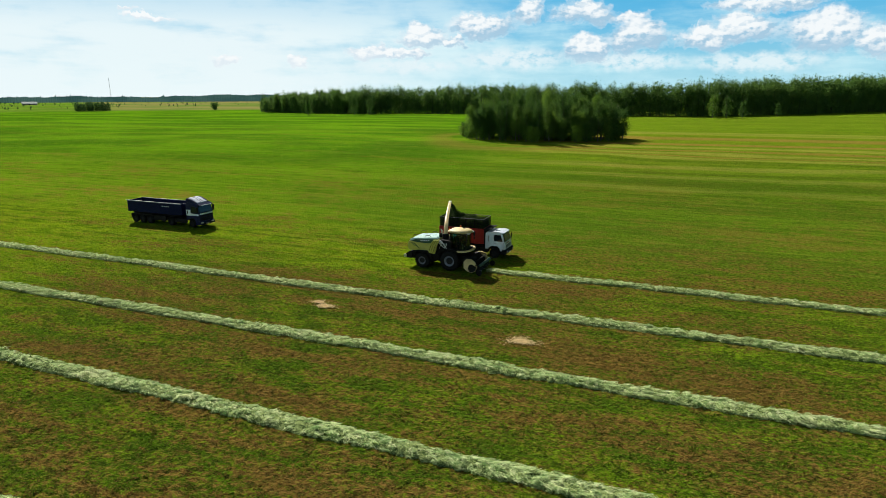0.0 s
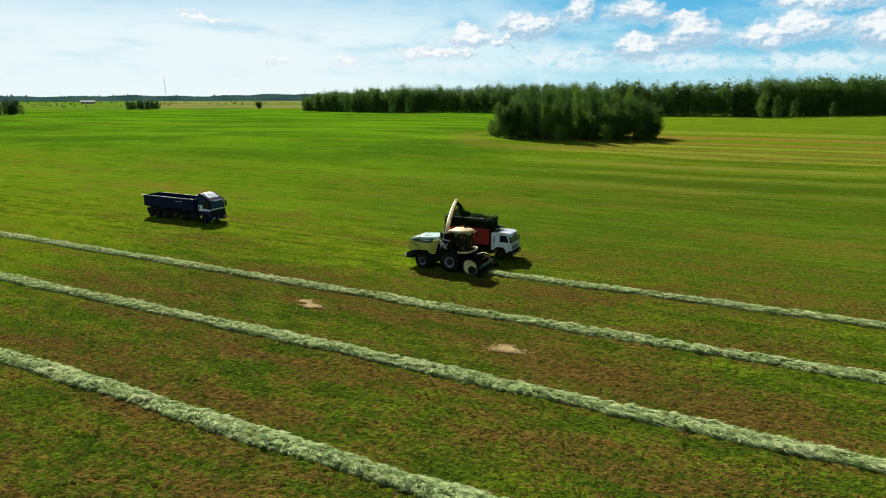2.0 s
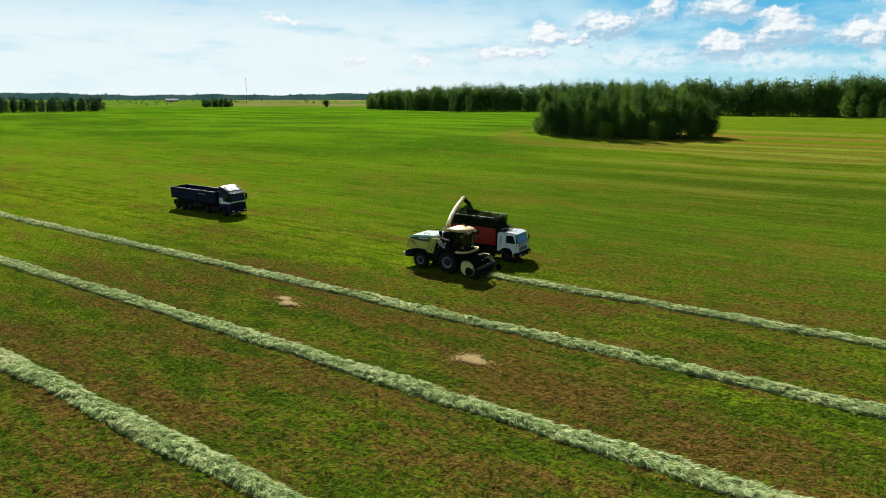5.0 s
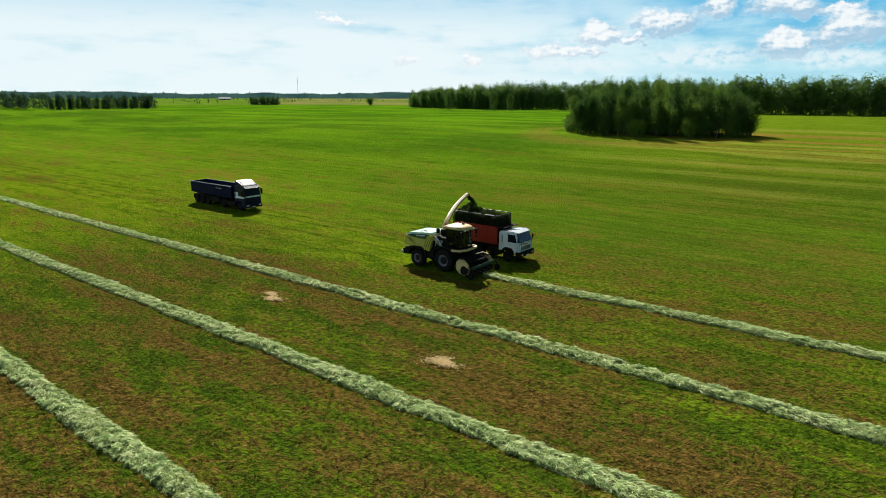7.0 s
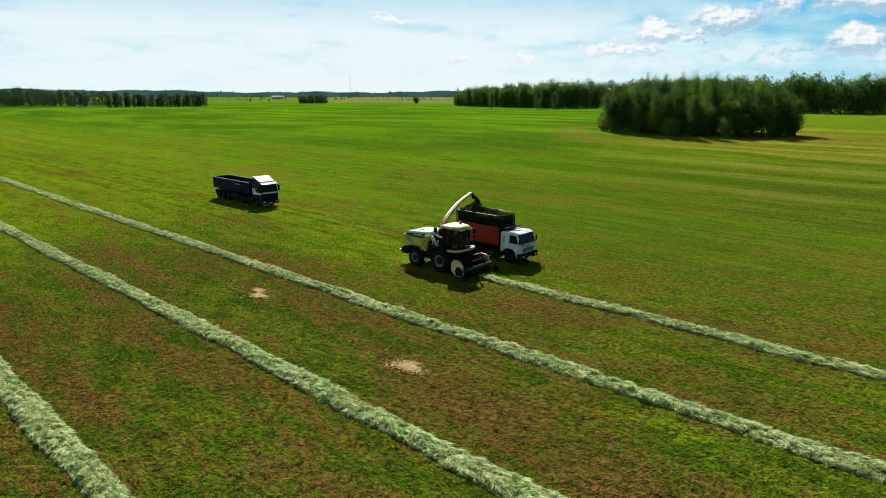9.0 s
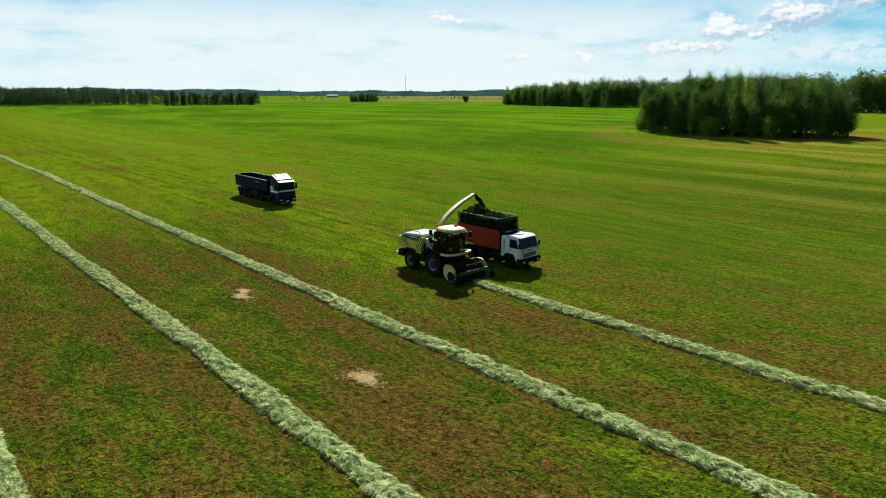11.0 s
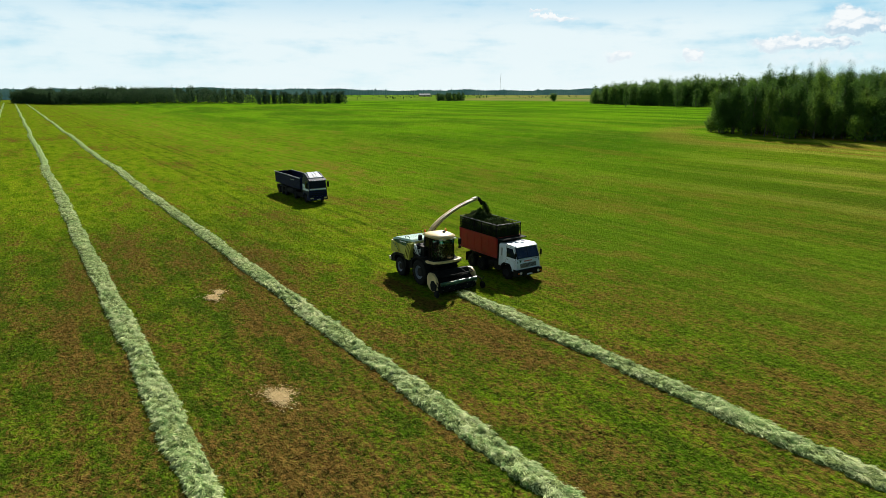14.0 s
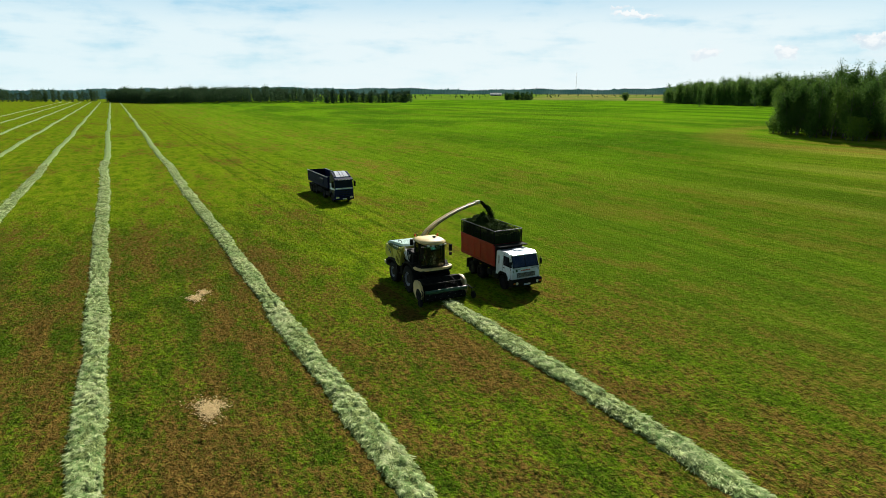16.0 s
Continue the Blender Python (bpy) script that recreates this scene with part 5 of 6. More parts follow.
    for side in (-1, 1):
        outline = [(1.62, 0.55), (1.62, 1.15), (1.85, 1.42), (2.35, 1.45), (2.75, 1.18), (2.95, 0.75), (2.82, 0.3), (2.4, 0.14), (1.95, 0.25)]
        shield = part("end_shield", slab(outline, side * 1.68 - 0.08, side * 1.68 + 0.08, 0.05), M_CREAM, head, "cream rounded end shield", True)
        part("shield_panel", slab([(2.18, 0.24), (2.06, 0.60), (2.22, 0.92), (2.50, 0.98), (2.70, 0.84), (2.90, 0.80), (2.91, 0.70), (2.80, 0.34), (2.42, 0.18)], side * 1.775 - 0.012, side * 1.775 + 0.012, 0.01), M_BLACK, shield, "dark inner panel")
        part("side_arm", rod([(2.75, side * 1.72, 0.95), (3.2, side * 1.78, 0.85), (3.3, side * 1.9, 0.72)], 0.04, 8), M_BLACK, head)
        gauge = part("gauge_wheel", drum((3.28, side * 2.02, 0.26), (0, 1, 0), 0.26, 0.18, 20, 0.04), M_RUBBER, head, "black gauge wheel")
        part("wheel_fork", rod([(3.28, side * 1.88, 0.26), (3.28, side * 1.88, 0.72), (3.28, side * 2.12, 0.78), (3.28, side * 2.14, 0.95)], 0.03, 8), M_BLACK, gauge)


build_harvester()


# ---- red tipper lorry being filled ----
def tipper_sides(root, x0, x1, half, z0, z1, material, thick=0.06, ribs=6, flare=0.06, rail=None):
    """An open tipping body: floor, two sides, ends, ribs and top rails."""
    part("bed_floor", box(x0, x1, -half + 0.05, half - 0.05, z0, z0 + 0.1, 0.02), M_BLACK, root)
    for side in (-1, 1):
        bm = bmesh.new()
        ya, yb = side * (half - flare), side * half
        v = [bm.verts.new(p) for p in ((x0, ya, z0), (x1, ya, z0), (x1, yb, z1), (x0, yb, z1), (x0, ya - side * thick, z0), (x1, ya - side * thick, z0), (x1, yb - side * thick, z1), (x0, yb - side * thick, z1))]
        for q in ((0, 1, 2, 3), (7, 6, 5, 4), (0, 4, 5, 1), (1, 5, 6, 2), (2, 6, 7, 3), (3, 7, 4, 0)):
            bm.faces.new([v[i] for i in q])
        wall = part("bed_side", bevel(bm, 0.012), material, root)
        for k in range(ribs + 1):
            x = x0 + 0.06 + (x1 - x0 - 0.12) * k / ribs
            part("rib", rod([(x, side * (half - flare + 0.02), z0 + 0.04), (x, side * (half + 0.02), z1 - 0.06)], 0, shape=(0.05, 0.008)), material, wall)
        part("top_rail", rod([(x0, side * half, z1), (x1, side * half, z1)], 0, shape=(0.05, 0.05)), rail or material, wall)
        part("bottom_rail", rod([(x0, side * (half - flare), z0 + 0.03), (x1, side * (half - flare), z0 + 0.03)], 0, shape=(0.05, 0.06)), material, wall)
    part("tailgate", box(x0 - 0.05, x0 + 0.03, -half + 0.04, half - 0.04, z0, z1, 0.015), material, root)
    part("headboard", box(x1 - 0.03, x1 + 0.05, -half + 0.04, half - 0.04, z0, z1 + 0.05, 0.015), material, root)


def build_red_lorry():
    root = thing("tipper_lorry", pose(1.64, 61.27, 0), "white-cabbed lorry with red tipper body heaped with chopped grass", "lorry")
    wheel(root, 0, -1.02, 0.52, 0.30, 0.29, M_DARKRIM, 24, -1, "front_wheel")
    wheel(root, 0, 1.02, 0.52, 0.30, 0.29, M_DARKRIM, 24, 1, "front_wheel")
    for x in (-3.19, -4.51):
        for side in (-1, 1):
            wheel(root, x, side * 0.93, 0.52, 0.56, 0.29, M_DARKRIM, 24, side, "rear_wheel")
    for side in (-1, 1):
        part("chassis_beam", box(-5.7, 1.0, side * 0.42 - 0.05, side * 0.42 + 0.05, 0.78, 1.04, 0.01), M_BLACK, root)
    for x in (0, -3.19, -4.51):
        part("axle", drum((x, 0, 0.52), (0, 1, 0), 0.11, 1.9, 12), M_BLACK, root)
    part("fuel_tank", box(-1.55, -0.75, -1.15, -0.6, 0.55, 1.05, 0.08), M_BLACK, root)
    part("battery_box", box(-2.3, -1.7, -1.12, -0.65, 0.6, 1.0, 0.03), M_BLACK, root)
    part("air_tank", drum((-1.3, 0.9, 0.8), (1, 0, 0), 0.18, 1.2, 16, 0.03), M_BLACK, root)
    for side in (-1, 1):
        part("mud_flap", box(-5.25, -5.21, side * 0.93 - 0.28, side * 0.93 + 0.28, 0.35, 1.1, 0.01), M_RUBBER, root)
    # cab
    outline = [(-0.98, 0.95), (-0.98, 2.57), (-0.86, 2.72), (0.55, 2.80), (0.78, 2.70), (1.14, 1.80), (1.20, 1.05), (1.12, 0.80), (0.62, 0.80), (0.56, 1.05), (0.30, 1.26), (-0.30, 1.26), (-0.56, 1.05), (-0.62, 0.95)]
    cab = part("cab", slab(outline, -1.17, 1.17, 0.06, 0.07), M_WHITE, root, "white cab with flat front", True)
    part("roof_hatch", box(-0.15, 0.35, -0.3, 0.3, 2.76, 2.86, 0.03), M_WHITE, cab)
    # glazing let into dark rubber surrounds
    def quad(points, lift, name, material, label=""):
        bm = bmesh.new()
        pts = [Vector(p) for p in points]
        n = (pts[1] - pts[0]).cross(pts[3] - pts[0]).normalized()
        lo = [bm.verts.new(p + n * (lift - 0.015)) for p in pts]
        hi = [bm.verts.new(p + n * lift) for p in pts]
        bm.faces.new(hi), bm.faces.new(lo[::-1])
        for k in range(4):
            j = (k + 1) % 4
            bm.faces.new((lo[k], lo[j], hi[j], hi[k]))
        return part(name, bm, material, cab, label)
    def front(y, t):
        return (0.775 + 0.365 * t, y * (1.115 + 0.03 * t), 2.70 - 0.90 * t)
    quad([front(-0.97, 1.0), front(0.97, 1.0), front(0.93, 0.08), front(-0.93, 0.08)], 0.012, "window_surround", M_BLACK)
    for a, b in ((-0.90, -0.02), (0.02, 0.90)):
        quad([front(a, 0.95), front(b, 0.95), front(b, 0.13), front(a, 0.13)], 0.022, "windscreen", M_SCREEN, "windscreen half with blue-grey reflections painted in")
    for k, y in enumerate((-0.55, 0.05, 0.6)):
        part("wiper", rod([(1.13, y, 1.86), (1.02, y + 0.3, 2.1)], 0.012, 5), M_BLACK, cab)
    for side in (-1, 1):
        ya = side * 1.15
        def flank(x, z):
            return (x, side * (1.17 - 0.07 * (z - 0.80) / 2.0), z)
        order = (0, 1, 2, 3) if side < 0 else (3, 2, 1, 0)
        pts = [flank(-0.05, 1.80), flank(0.92, 1.80), flank(0.66, 2.50), flank(-0.05, 2.50)]
        quad([pts[i] for i in order], 0.010, "door_window", M_GLASS, "dark door window")
        pts = [flank(-0.72, 1.75), flank(-0.56, 1.75), flank(-0.56, 2.35), flank(-0.72, 2.35)]
        quad([pts[i] for i in order], 0.008, "vent_panel", M_GREY)
        for p, q in (((-0.12, 1.3), (-0.12, 2.6)), ((-0.12, 2.58), (0.70, 2.58)), ((0.98, 1.72), (0.98, 1.05))):
            part("door_seam", rod([flank(*p), flank(*q)], 0.008, 5), M_BLACK, cab)
        part("door_handle", box(0.0, 0.16, ya + side * 0.0 - 0.02, ya + side * 0.02 + 0.02, 1.6, 1.64, 0.008), M_BLACK, cab)
        arm = part("mirror_arm", rod([(0.85, side * 1.15, 2.45), (1.12, side * 1.26, 2.4), (1.14, side * 1.28, 1.75), (1.0, side * 1.2, 1.65)], 0.016, 6), M_BLACK, cab)
        part("mirror", box(1.10, 1.16, side * 1.28 - 0.09, side * 1.28 + 0.09, 1.88, 2.30, 0.02), M_BLACK, arm)
        part("wheel_arch", slab([(-0.66, 0.72), (-0.60, 1.06), (-0.32, 1.30), (0.32, 1.30), (0.60, 1.06), (0.66, 0.72), (0.56, 0.72), (0.50, 1.0), (0.26, 1.2), (-0.26, 1.2), (-0.5, 1.0), (-0.56, 0.72)], side * 1.06 - 0.18, side * 1.06 + 0.18, 0.015), M_BLACK, root, "black wheel arch")
        part("step", box(0.55, 1.05, side * 1.08 - 0.12, side * 1.08 + 0.12, 0.48, 0.54, 0.015), M_BLACK, root)
    part("sun_visor", slab([(0.72, 2.70), (0.74, 2.76), (0.98, 2.69), (0.97, 2.64)], -1.0, 1.0, 0.012), M_WHITE, cab, "white visor over the windscreen")
    part("panel_seam", rod([(1.165, -1.08, 1.76), (1.165, 1.08, 1.76)], 0.009, 5), M_GREY, cab)
    for side in (-1, 1):
        part("corner_vent", box(1.10, 1.165, side * 1.06 - 0.05, side * 1.06 + 0.05, 1.12, 1.66, 0.015), M_GREY, cab, "grey corner air vane")
        part("grab_rail", rod([(1.18, side * 0.95, 1.70), (1.23, side * 0.95, 1.72), (1.23, side * 0.45, 1.72), (1.18, side * 0.45, 1.70)], 0.012, 6), M_BLACK, cab)
    grille = part("grille", box(1.165, 1.205, -0.78, 0.78, 1.10, 1.42, 0.015), M_BLACK, cab, "pale slatted grille over a dark opening")
    for k in range(5):
        part("slat", box(1.19, 1.235, -0.76, 0.76, 1.125 + 0.06 * k, 1.150 + 0.06 * k, 0.006), M_GREY, grille)
    part("emblem", drum((1.165, -0.78, 1.60), (1, 0, 0.1), 0.085, 0.02, 20), M_DKGREEN, cab, "round dark emblem")
    for k in range(6):
        part("sign_bar", box(1.150, 1.172, -0.40 + 0.13 * k, -0.30 + 0.13 * k, 1.55, 1.63, 0.004), M_REDSIGN, cab, "short red lettering bar")
    bumper = part("bumper", slab([(0.86, 0.48), (0.86, 0.98), (1.30, 0.99), (1.38, 0.90), (1.36, 0.55), (1.2, 0.46)], -1.24, 1.24, 0.04), M_BLACK, root, "black steel bumper")
    for side in (-1, 1):
        part("headlight", drum((1.375, side * 0.86, 0.74), (1, 0, 0), 0.11, 0.05, 18, 0.01), M_LAMP, bumper, "round headlight")
        part("indicator", box(1.33, 1.39, side * 1.08 - 0.07, side * 1.08 + 0.07, 0.69, 0.79, 0.01), M_ORANGE, bumper)
    part("number_plate", box(1.365, 1.385, -0.26, 0.26, 0.56, 0.67, 0.004), M_WHITE, bumper, "blank white plate")
    # tipping body with raised mesh sides
    bed = new("tipper_body")
    bed.parent = root
    tipper_sides(bed, -6.15, -1.20, 1.22, 1.42, 2.98, M_RED, ribs=5)
    part("visor", box(-1.22, -0.45, -1.2, 1.2, 2.95, 3.02, 0.015), M_RUBBER, bed, "dark steel visor over the cab")
    part("front_wall", box(-1.16, -1.08, -1.15, 1.15, 1.45, 2.95, 0.01), M_BLACK, bed)
    for side in (-1, 1):
        part("cage_rail", rod([(-6.12, side * 1.20, 4.02), (-1.22, side * 1.20, 4.02)], 0.030, 8), M_RAIL, bed)
        part("cage_rail", rod([(-6.12, side * 1.21, 3.55), (-1.22, side * 1.21, 3.55)], 0.016, 8), M_BLACK, bed)
        for k in range(6):
            x = -6.12 + 4.9 * k / 5
            part("cage_post", rod([(x, side * 1.21, 2.95), (x, side * 1.20, 4.04)], 0.026, 8), M_BLACK, bed)
        # wire mesh
        bm = bmesh.new()
        for k in range(33):
            x = -6.05 + 4.77 * k / 32
            rod([(x, side * 1.205, 3.0), (x, side * 1.205, 3.98)], 0.011, 4, bm)
        for k in range(7):
            z = 3.06 + 0.14 * k
            rod([(-6.1, side * 1.205, z), (-1.24, side * 1.205, z)], 0.011, 4, bm)
        part("wire_mesh", bm, M_BLACK, bed)
    for x in (-6.12, -1.22):
        part("cage_rail", rod([(x, -1.2, 4.02), (x, 1.2, 4.02)], 0.030, 8), M_RAIL, bed)
        bm = bmesh.new()
        for k in range(17):
            y = -1.15 + 2.3 * k / 16
            rod([(x, y, 3.0), (x, y, 3.98)], 0.011, 4, bm)
        for k in range(7):
            rod([(x, -1.18, 3.06 + 0.14 * k), (x, 1.18, 3.06 + 0.14 * k)], 0.011, 4, bm)
        part("wire_mesh", bm, M_BLACK, bed)


build_red_lorry()


def build_load():
    """Chopped grass heaped in the red body, and the stream from the spout."""
    rng = np.random.default_rng(5)
    nx, ny = 60, 30
    gx, gy = np.meshgrid(np.linspace(-4.45, 0.39, nx), np.linspace(60.11, 62.43, ny))

    def heap_top(x, y):
        u, v = (x + 4.45) / 4.84, (y - 61.27) / 1.16
        lumps = 0.12 * np.sin(x * 2.3 + 1.3 * y) + 0.09 * np.sin(x * 5.1 - 2.0 * y) + 0.07 * np.sin(9 * x + 7 * y)
        return 3.95 + lumps + 0.50 * np.exp(-((x + 2.9) / 0.8) ** 2 - (v / 0.7) ** 2) + 0.28 * np.exp(-((x + 3.7) / 0.45) ** 2 - ((v - 0.3) / 0.5) ** 2) - 0.1 * u - 0.2 * v ** 4

    top = heap_top(gx, gy) + rng.normal(0, 0.04, gx.shape)
    edge = (gx <= -4.445) | (gx >= 0.385) | (np.abs(gy - 61.27) >= 1.158)
    z = np.where(edge, 2.7, top)
    k = (np.arange(ny - 1)[:, None] * nx + np.arange(nx - 1)[None, :]).ravel()
    heap = tagged(new("chopped_grass_load", mesh_of("heap", np.stack([gx, gy, z], -1).reshape(-1, 3), np.stack([k, k + 1, k + nx + 1, k + nx], 1), M_SILAGE)), "dark green heap of chopped grass in the tipper body", "silage", "", "stuff")
    n = 18000
    x, y = rng.uniform(-4.41, 0.36, n), rng.uniform(60.14, 62.40, n)
    zz = heap_top(x, y)
    side = rng.random(n) < 0.3
    y = np.where(side, np.where(rng.random(n) < 0.6, 60.12, 62.42), y)
    zz = np.where(side, rng.uniform(3.0, 3.85, n), zz)
    me = strands("chaff", np.stack([x, y, zz], 1), rng.uniform(0.06, 0.22, n), rng.uniform(0, math.tau, n), rng.normal(0.4, 0.5, n), rng.uniform(0.012, 0.03, n), M_SILAGE, rng)
    chaff = new("chaff", me)
    chaff.parent = heap
    chaff["kind"] = "stuff"
    n = 6500
    t = rng.random(n)
    x = -3.96 + 0.45 * t + rng.normal(0, 0.05 + 0.07 * t, n)
    y = 61.90 + 0.55 * t - 0.25 * t * t + rng.normal(0, 0.05 + 0.09 * t, n)
    z = 5.08 - 0.25 * t - 0.80 * t * t + rng.normal(0, 0.05, n)
    me = strands("stream", np.stack([x, y, z], 1), rng.uniform(0.04, 0.12, n), rng.uniform(0, math.tau, n), rng.normal(-0.8, 0.5, n), rng.uniform(0.01, 0.025, n), M_SILAGE, rng)
    stream = new("stream", me)
    stream.parent = heap
    stream["kind"] = "stuff"


build_load()


# ---- dark blue articulated tipper following behind ----
def build_blue_lorry():
    root = thing("semi_trailer_lorry", pose(-39.5, 61.55, 0), "dark blue articulated tipper lorry with empty open trailer", "lorry")
    for side in (-1, 1):
        wheel(root, 0, side * 1.03, 0.52, 0.32, 0.30, M_DARKRIM, 24, side, "front_wheel")
        wheel(root, -3.6, side * 0.95, 0.52, 0.56, 0.30, M_DARKRIM, 24, side, "drive_wheel")
        for x in (-7.35, -8.66, -9.97):
            wheel(root, x, side * 1.0, 0.52, 0.38, 0.30, M_DARKRIM, 24, side, "trailer_wheel")
        part("chassis_beam", box(-4.6, 0.9, side * 0.4 - 0.05, side * 0.4 + 0.05, 0.8, 1.05, 0.01), M_BLACK, root)
        part("trailer_beam", box(-10.8, -2.6, side * 0.5 - 0.06, side * 0.5 + 0.06, 1.12, 1.48, 0.01), M_BLACK, root)
        part("mudguard", slab([(-4.25, 0.7), (-4.2, 1.02), (-3.9, 1.2), (-3.3, 1.2), (-3.0, 1.02), (-2.95, 0.7), (-3.05, 0.7), (-3.12, 0.98), (-3.35, 1.12), (-3.85, 1.12), (-4.1, 0.98), (-4.15, 0.7)], side * 0.95 - 0.3, side * 0.95 + 0.3, 0.01), M_BLACK, root)
        part("landing_leg", box(-5.35, -5.15, side * 0.75 - 0.07, side * 0.75 + 0.07, 0.28, 1.25, 0.015), M_BLACK, root)
        part("side_guard", rod([(-6.85, side * 1.18, 0.75), (-5.0, side * 1.18, 0.75)], 0, shape=(0.02, 0.07)), M_BLACK, root)
        part("fuel_tank", drum((-1.9, side * 0.85, 0.72), (1, 0, 0), 0.32, 1.2, 20, 0.04), M_DARKRIM if side < 0 else M_BLACK, root)
    for x in (0, -3.6, -7.35, -8.66, -9.97):
        part("axle", drum((x, 0, 0.52), (0, 1, 0), 0.11, 1.9, 12), M_BLACK, root)
    part("fifth_wheel", box(-4.1, -2.9, -0.45, 0.45, 1.05, 1.14, 0.02), M_BLACK, root)
    # cab: dark blue, white band, tall sloping deflector
    outline = [(-0.85, 0.95), (-0.85, 3.05), (-0.70, 3.2), (0.75, 3.2), (1.10, 2.95), (1.32, 1.95), (1.36, 0.55), (0.66, 0.45), (0.60, 1.0), (0.34, 1.22), (-0.34, 1.22), (-0.60, 1.0), (-0.64, 0.95)]
    cab = part("cab", slab(outline, -1.24, 1.24, 0.07, 0.06), M_BLUE, root, "dark blue tall cab", True)
    for side in (-1, 1):
        part("white_band", slab([(-0.80, 1.55), (-0.80, 2.30), (-0.1, 2.32), (-0.1, 1.88), (1.20, 1.80), (1.27, 1.60)], side * 1.205 - 0.02, side * 1.205 + 0.02, 0.008), M_WHITE, cab, "white side band")
        part("door_window", slab([(0.02, 1.98), (0.02, 2.72), (0.72, 2.72), (0.98, 1.98)], side * 1.187 - 0.02, side * 1.187 + 0.02, 0.01), M_GLASS, cab, "dark door window")
        part("cab_vent", box(-0.68, -0.52, side * 1.223 - 0.01, side * 1.223 + 0.01, 1.75, 2.2, 0.005), M_BLACK, cab)
        arm = part("mirror_arm", rod([(1.05, side * 1.2, 2.75), (1.25, side * 1.42, 2.7)], 0.02, 6), M_BLACK, cab)
        part("mirror", box(1.18, 1.30, side * 1.45 - 0.12, side * 1.45 + 0.12, 2.0, 2.72, 0.04), M_BLACK, arm)
        part("step", box(0.62, 1.05, side * 1.2 - 0.05, side * 1.2 + 0.05, 0.55, 0.62, 0.01), M_BLACK, root)
    bm = bmesh.new()
    v = [bm.verts.new(p) for p in ((1.145, -1.03, 2.88), (1.145, 1.03, 2.88), (1.335, 1.08, 2.02), (1.335, -1.08, 2.02), (1.10, -1.03, 2.88), (1.10, 1.03, 2.88), (1.29, 1.08, 2.02), (1.29, -1.08, 2.02))]
    for q in ((0, 3, 2, 1), (4, 5, 6, 7), (0, 1, 5, 4), (1, 2, 6, 5), (2, 3, 7, 6), (3, 0, 4, 7)):
        bm.faces.new([v[i] for i in q])
    part("windscreen", bm, M_GLASS, cab, "dark windscreen")
    part("front_band", slab([(1.325, 1.72), (1.31, 1.90), (1.36, 1.90), (1.375, 1.72)], -1.12, 1.12, 0.008), M_WHITE, cab, "white band below the windscreen")
    for z in (1.0, 1.25, 1.5):
        part("grille_bar", box(1.335, 1.39, -0.85, 0.85, z, z + 0.07, 0.015), M_BLACK, cab)
    visor = part("sun_visor", slab([(1.02, 3.02), (1.06, 3.16), (1.50, 2.94), (1.46, 2.86)], -1.16, 1.16, 0.02), M_BLUE, cab, "blue visor with white lettering bars")
    for k in range(8):
        part("lettering", box(1.465, 1.515, -0.80 + 0.21 * k, -0.66 + 0.21 * k, 2.90, 2.955, 0.004), M_WHITE, visor)
    part("air_deflector", slab([(-0.72, 3.16), (-0.72, 3.74), (-0.58, 3.82), (-0.05, 3.70), (0.85, 3.26), (0.88, 3.16)], -0.88, 0.88, 0.06, 0.16), M_SHELL, cab, "white roof air deflector", True)
    for y in (-0.2, 0.2):
        part("deflector_rib", rod([(-0.62, y, 3.83), (-0.05, y, 3.715), (0.83, y, 3.275)], 0.022, 6), M_BLUE, cab, "dark blue rib on the deflector")
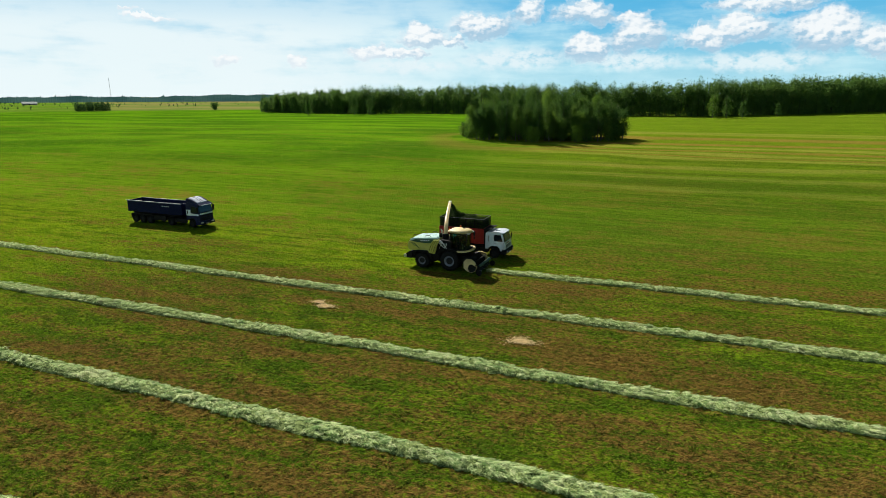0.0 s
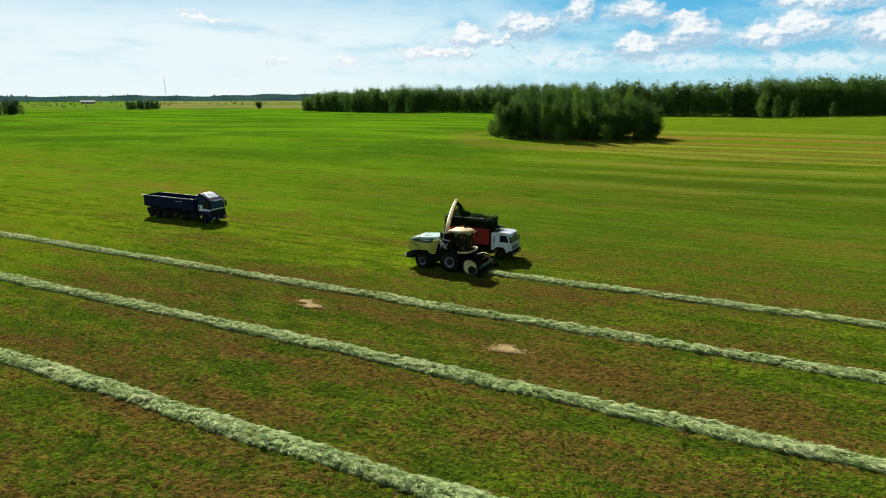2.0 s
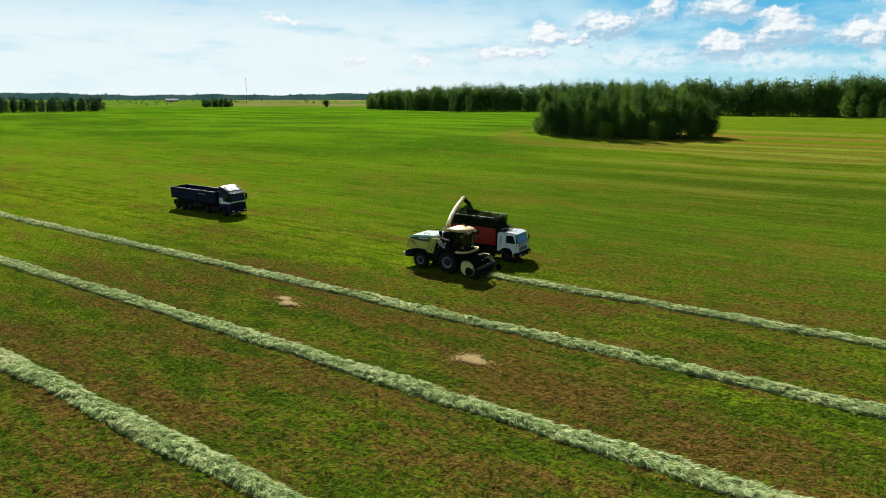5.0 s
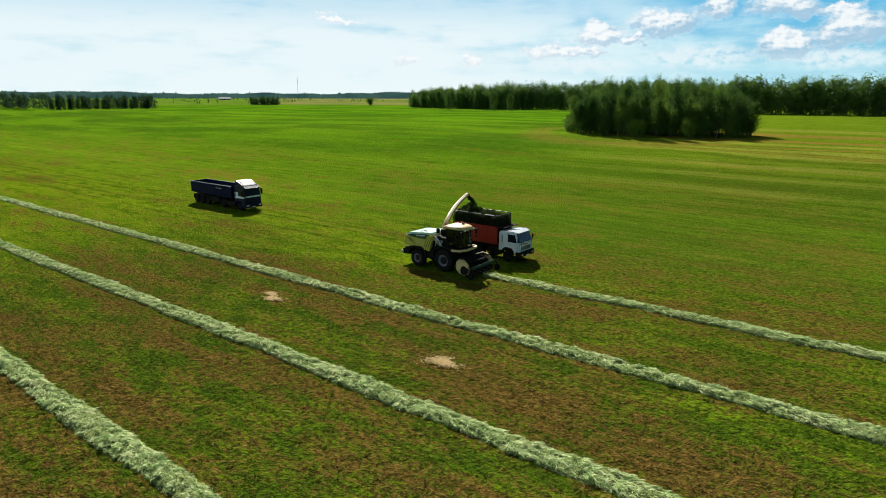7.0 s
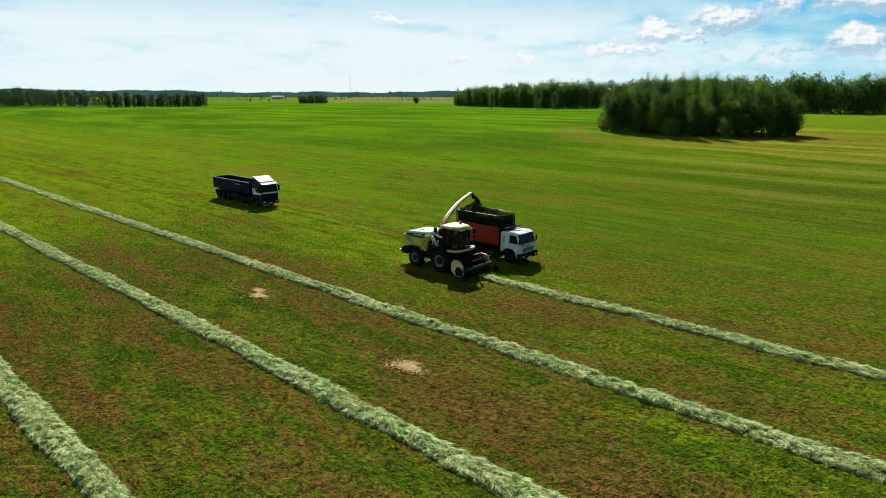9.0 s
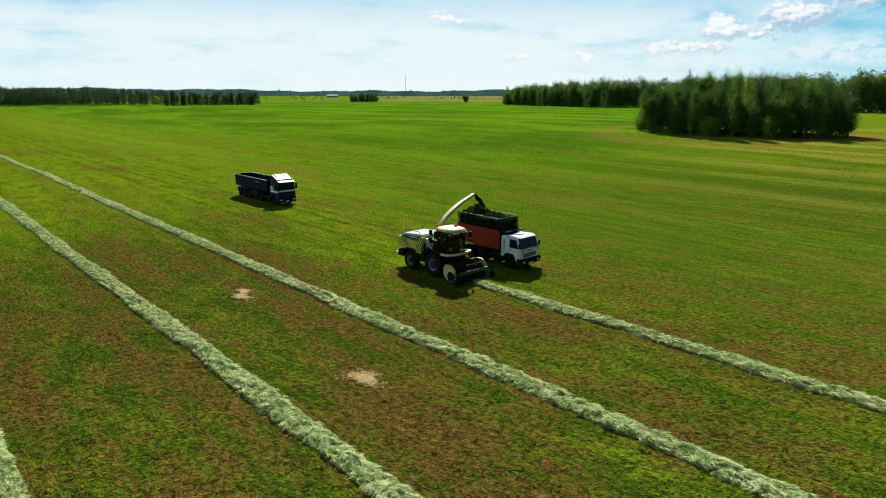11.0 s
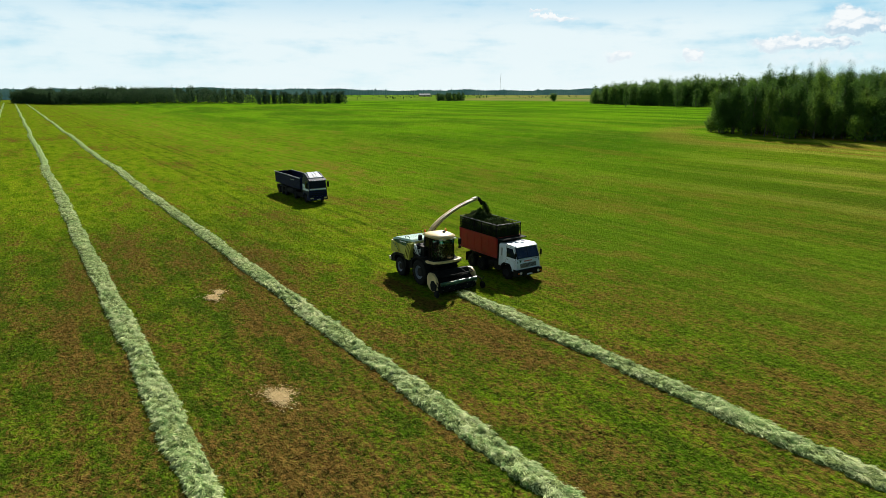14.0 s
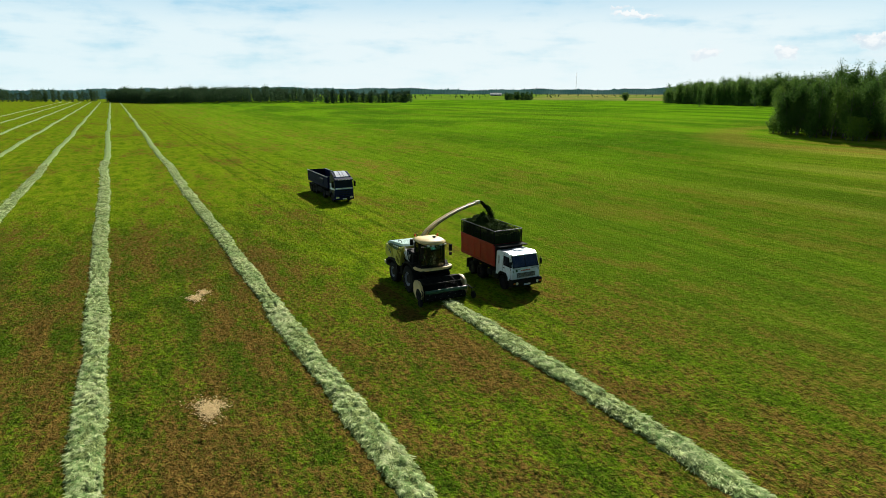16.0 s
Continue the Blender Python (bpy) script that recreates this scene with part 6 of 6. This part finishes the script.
    for side in (-1, 1):
        part("deflector_cheek", slab([(-0.83, 3.14), (-0.83, 3.70), (-0.6, 3.80), (0.0, 3.62), (0.75, 3.28), (0.85, 3.14)], side * 1.0 - 0.1, side * 1.0 + 0.1, 0.02), M_BLUE, cab)
    bumper = part("bumper", slab([(0.72, 0.35), (0.72, 0.82), (1.42, 0.86), (1.48, 0.7), (1.44, 0.4)], -1.25, 1.25, 0.05), M_BLUE, root, "dark blue bumper")
    for side in (-1, 1):
        part("headlight", box(1.43, 1.50, side * 0.92 - 0.2, side * 0.92 + 0.2, 0.60, 0.76, 0.03), M_LAMP, bumper)
    part("number_plate", box(1.46, 1.485, -0.26, 0.26, 0.44, 0.55, 0.004), M_WHITE, bumper, "blank white plate")
    trailer = new("trailer_body")
    trailer.parent = root
    tipper_sides(trailer, -11.05, -1.55, 1.25, 1.50, 2.95, M_BLUE2, ribs=5, flare=0.03, rail=M_TOPRAIL)
    # unseen black parts added to fill the shade under the trailer
    for side in (-1, 1):
        part("dark_fill_box", box(-6.6, -4.5, side * 0.95 - 0.22, side * 0.95 + 0.22, 0.55, 1.2, 0.04), M_BLACK, root)
        part("dark_fill_guard", slab([(-10.65, 0.6), (-10.6, 1.16), (-10.4, 1.24), (-6.9, 1.24), (-6.7, 1.16), (-6.65, 0.6), (-6.75, 0.6), (-6.8, 1.1), (-10.5, 1.1), (-10.55, 0.6)], side * 1.0 - 0.22, side * 1.0 + 0.22, 0.01), M_BLACK, root)
        part("dark_fill_bar", box(-2.95, -0.95, side * 1.14 - 0.03, side * 1.14 + 0.03, 0.5, 1.0, 0.02), M_BLACK, root)
    part("dark_fill_frame", box(-10.5, -6.9, -0.75, 0.75, 0.55, 1.1, 0.05), M_BLACK, root)
    part("hoist_ram", drum((-1.38, 0, 2.0), (0, 0, 1), 0.11, 1.7, 16, 0.01), M_GREY, trailer)
    for k in range(4):
        part("sign_bar", box(-4.9 + 0.34 * k, -4.66 + 0.34 * k, -1.285, -1.275, 2.45, 2.56, 0.003), M_GREY, trailer, "faded grey lettering bar")
    part("tail_pole", rod([(-11.0, -1.2, 2.95), (-11.35, -1.2, 3.0)], 0.03, 6), M_METAL, trailer)


build_blue_lorry()
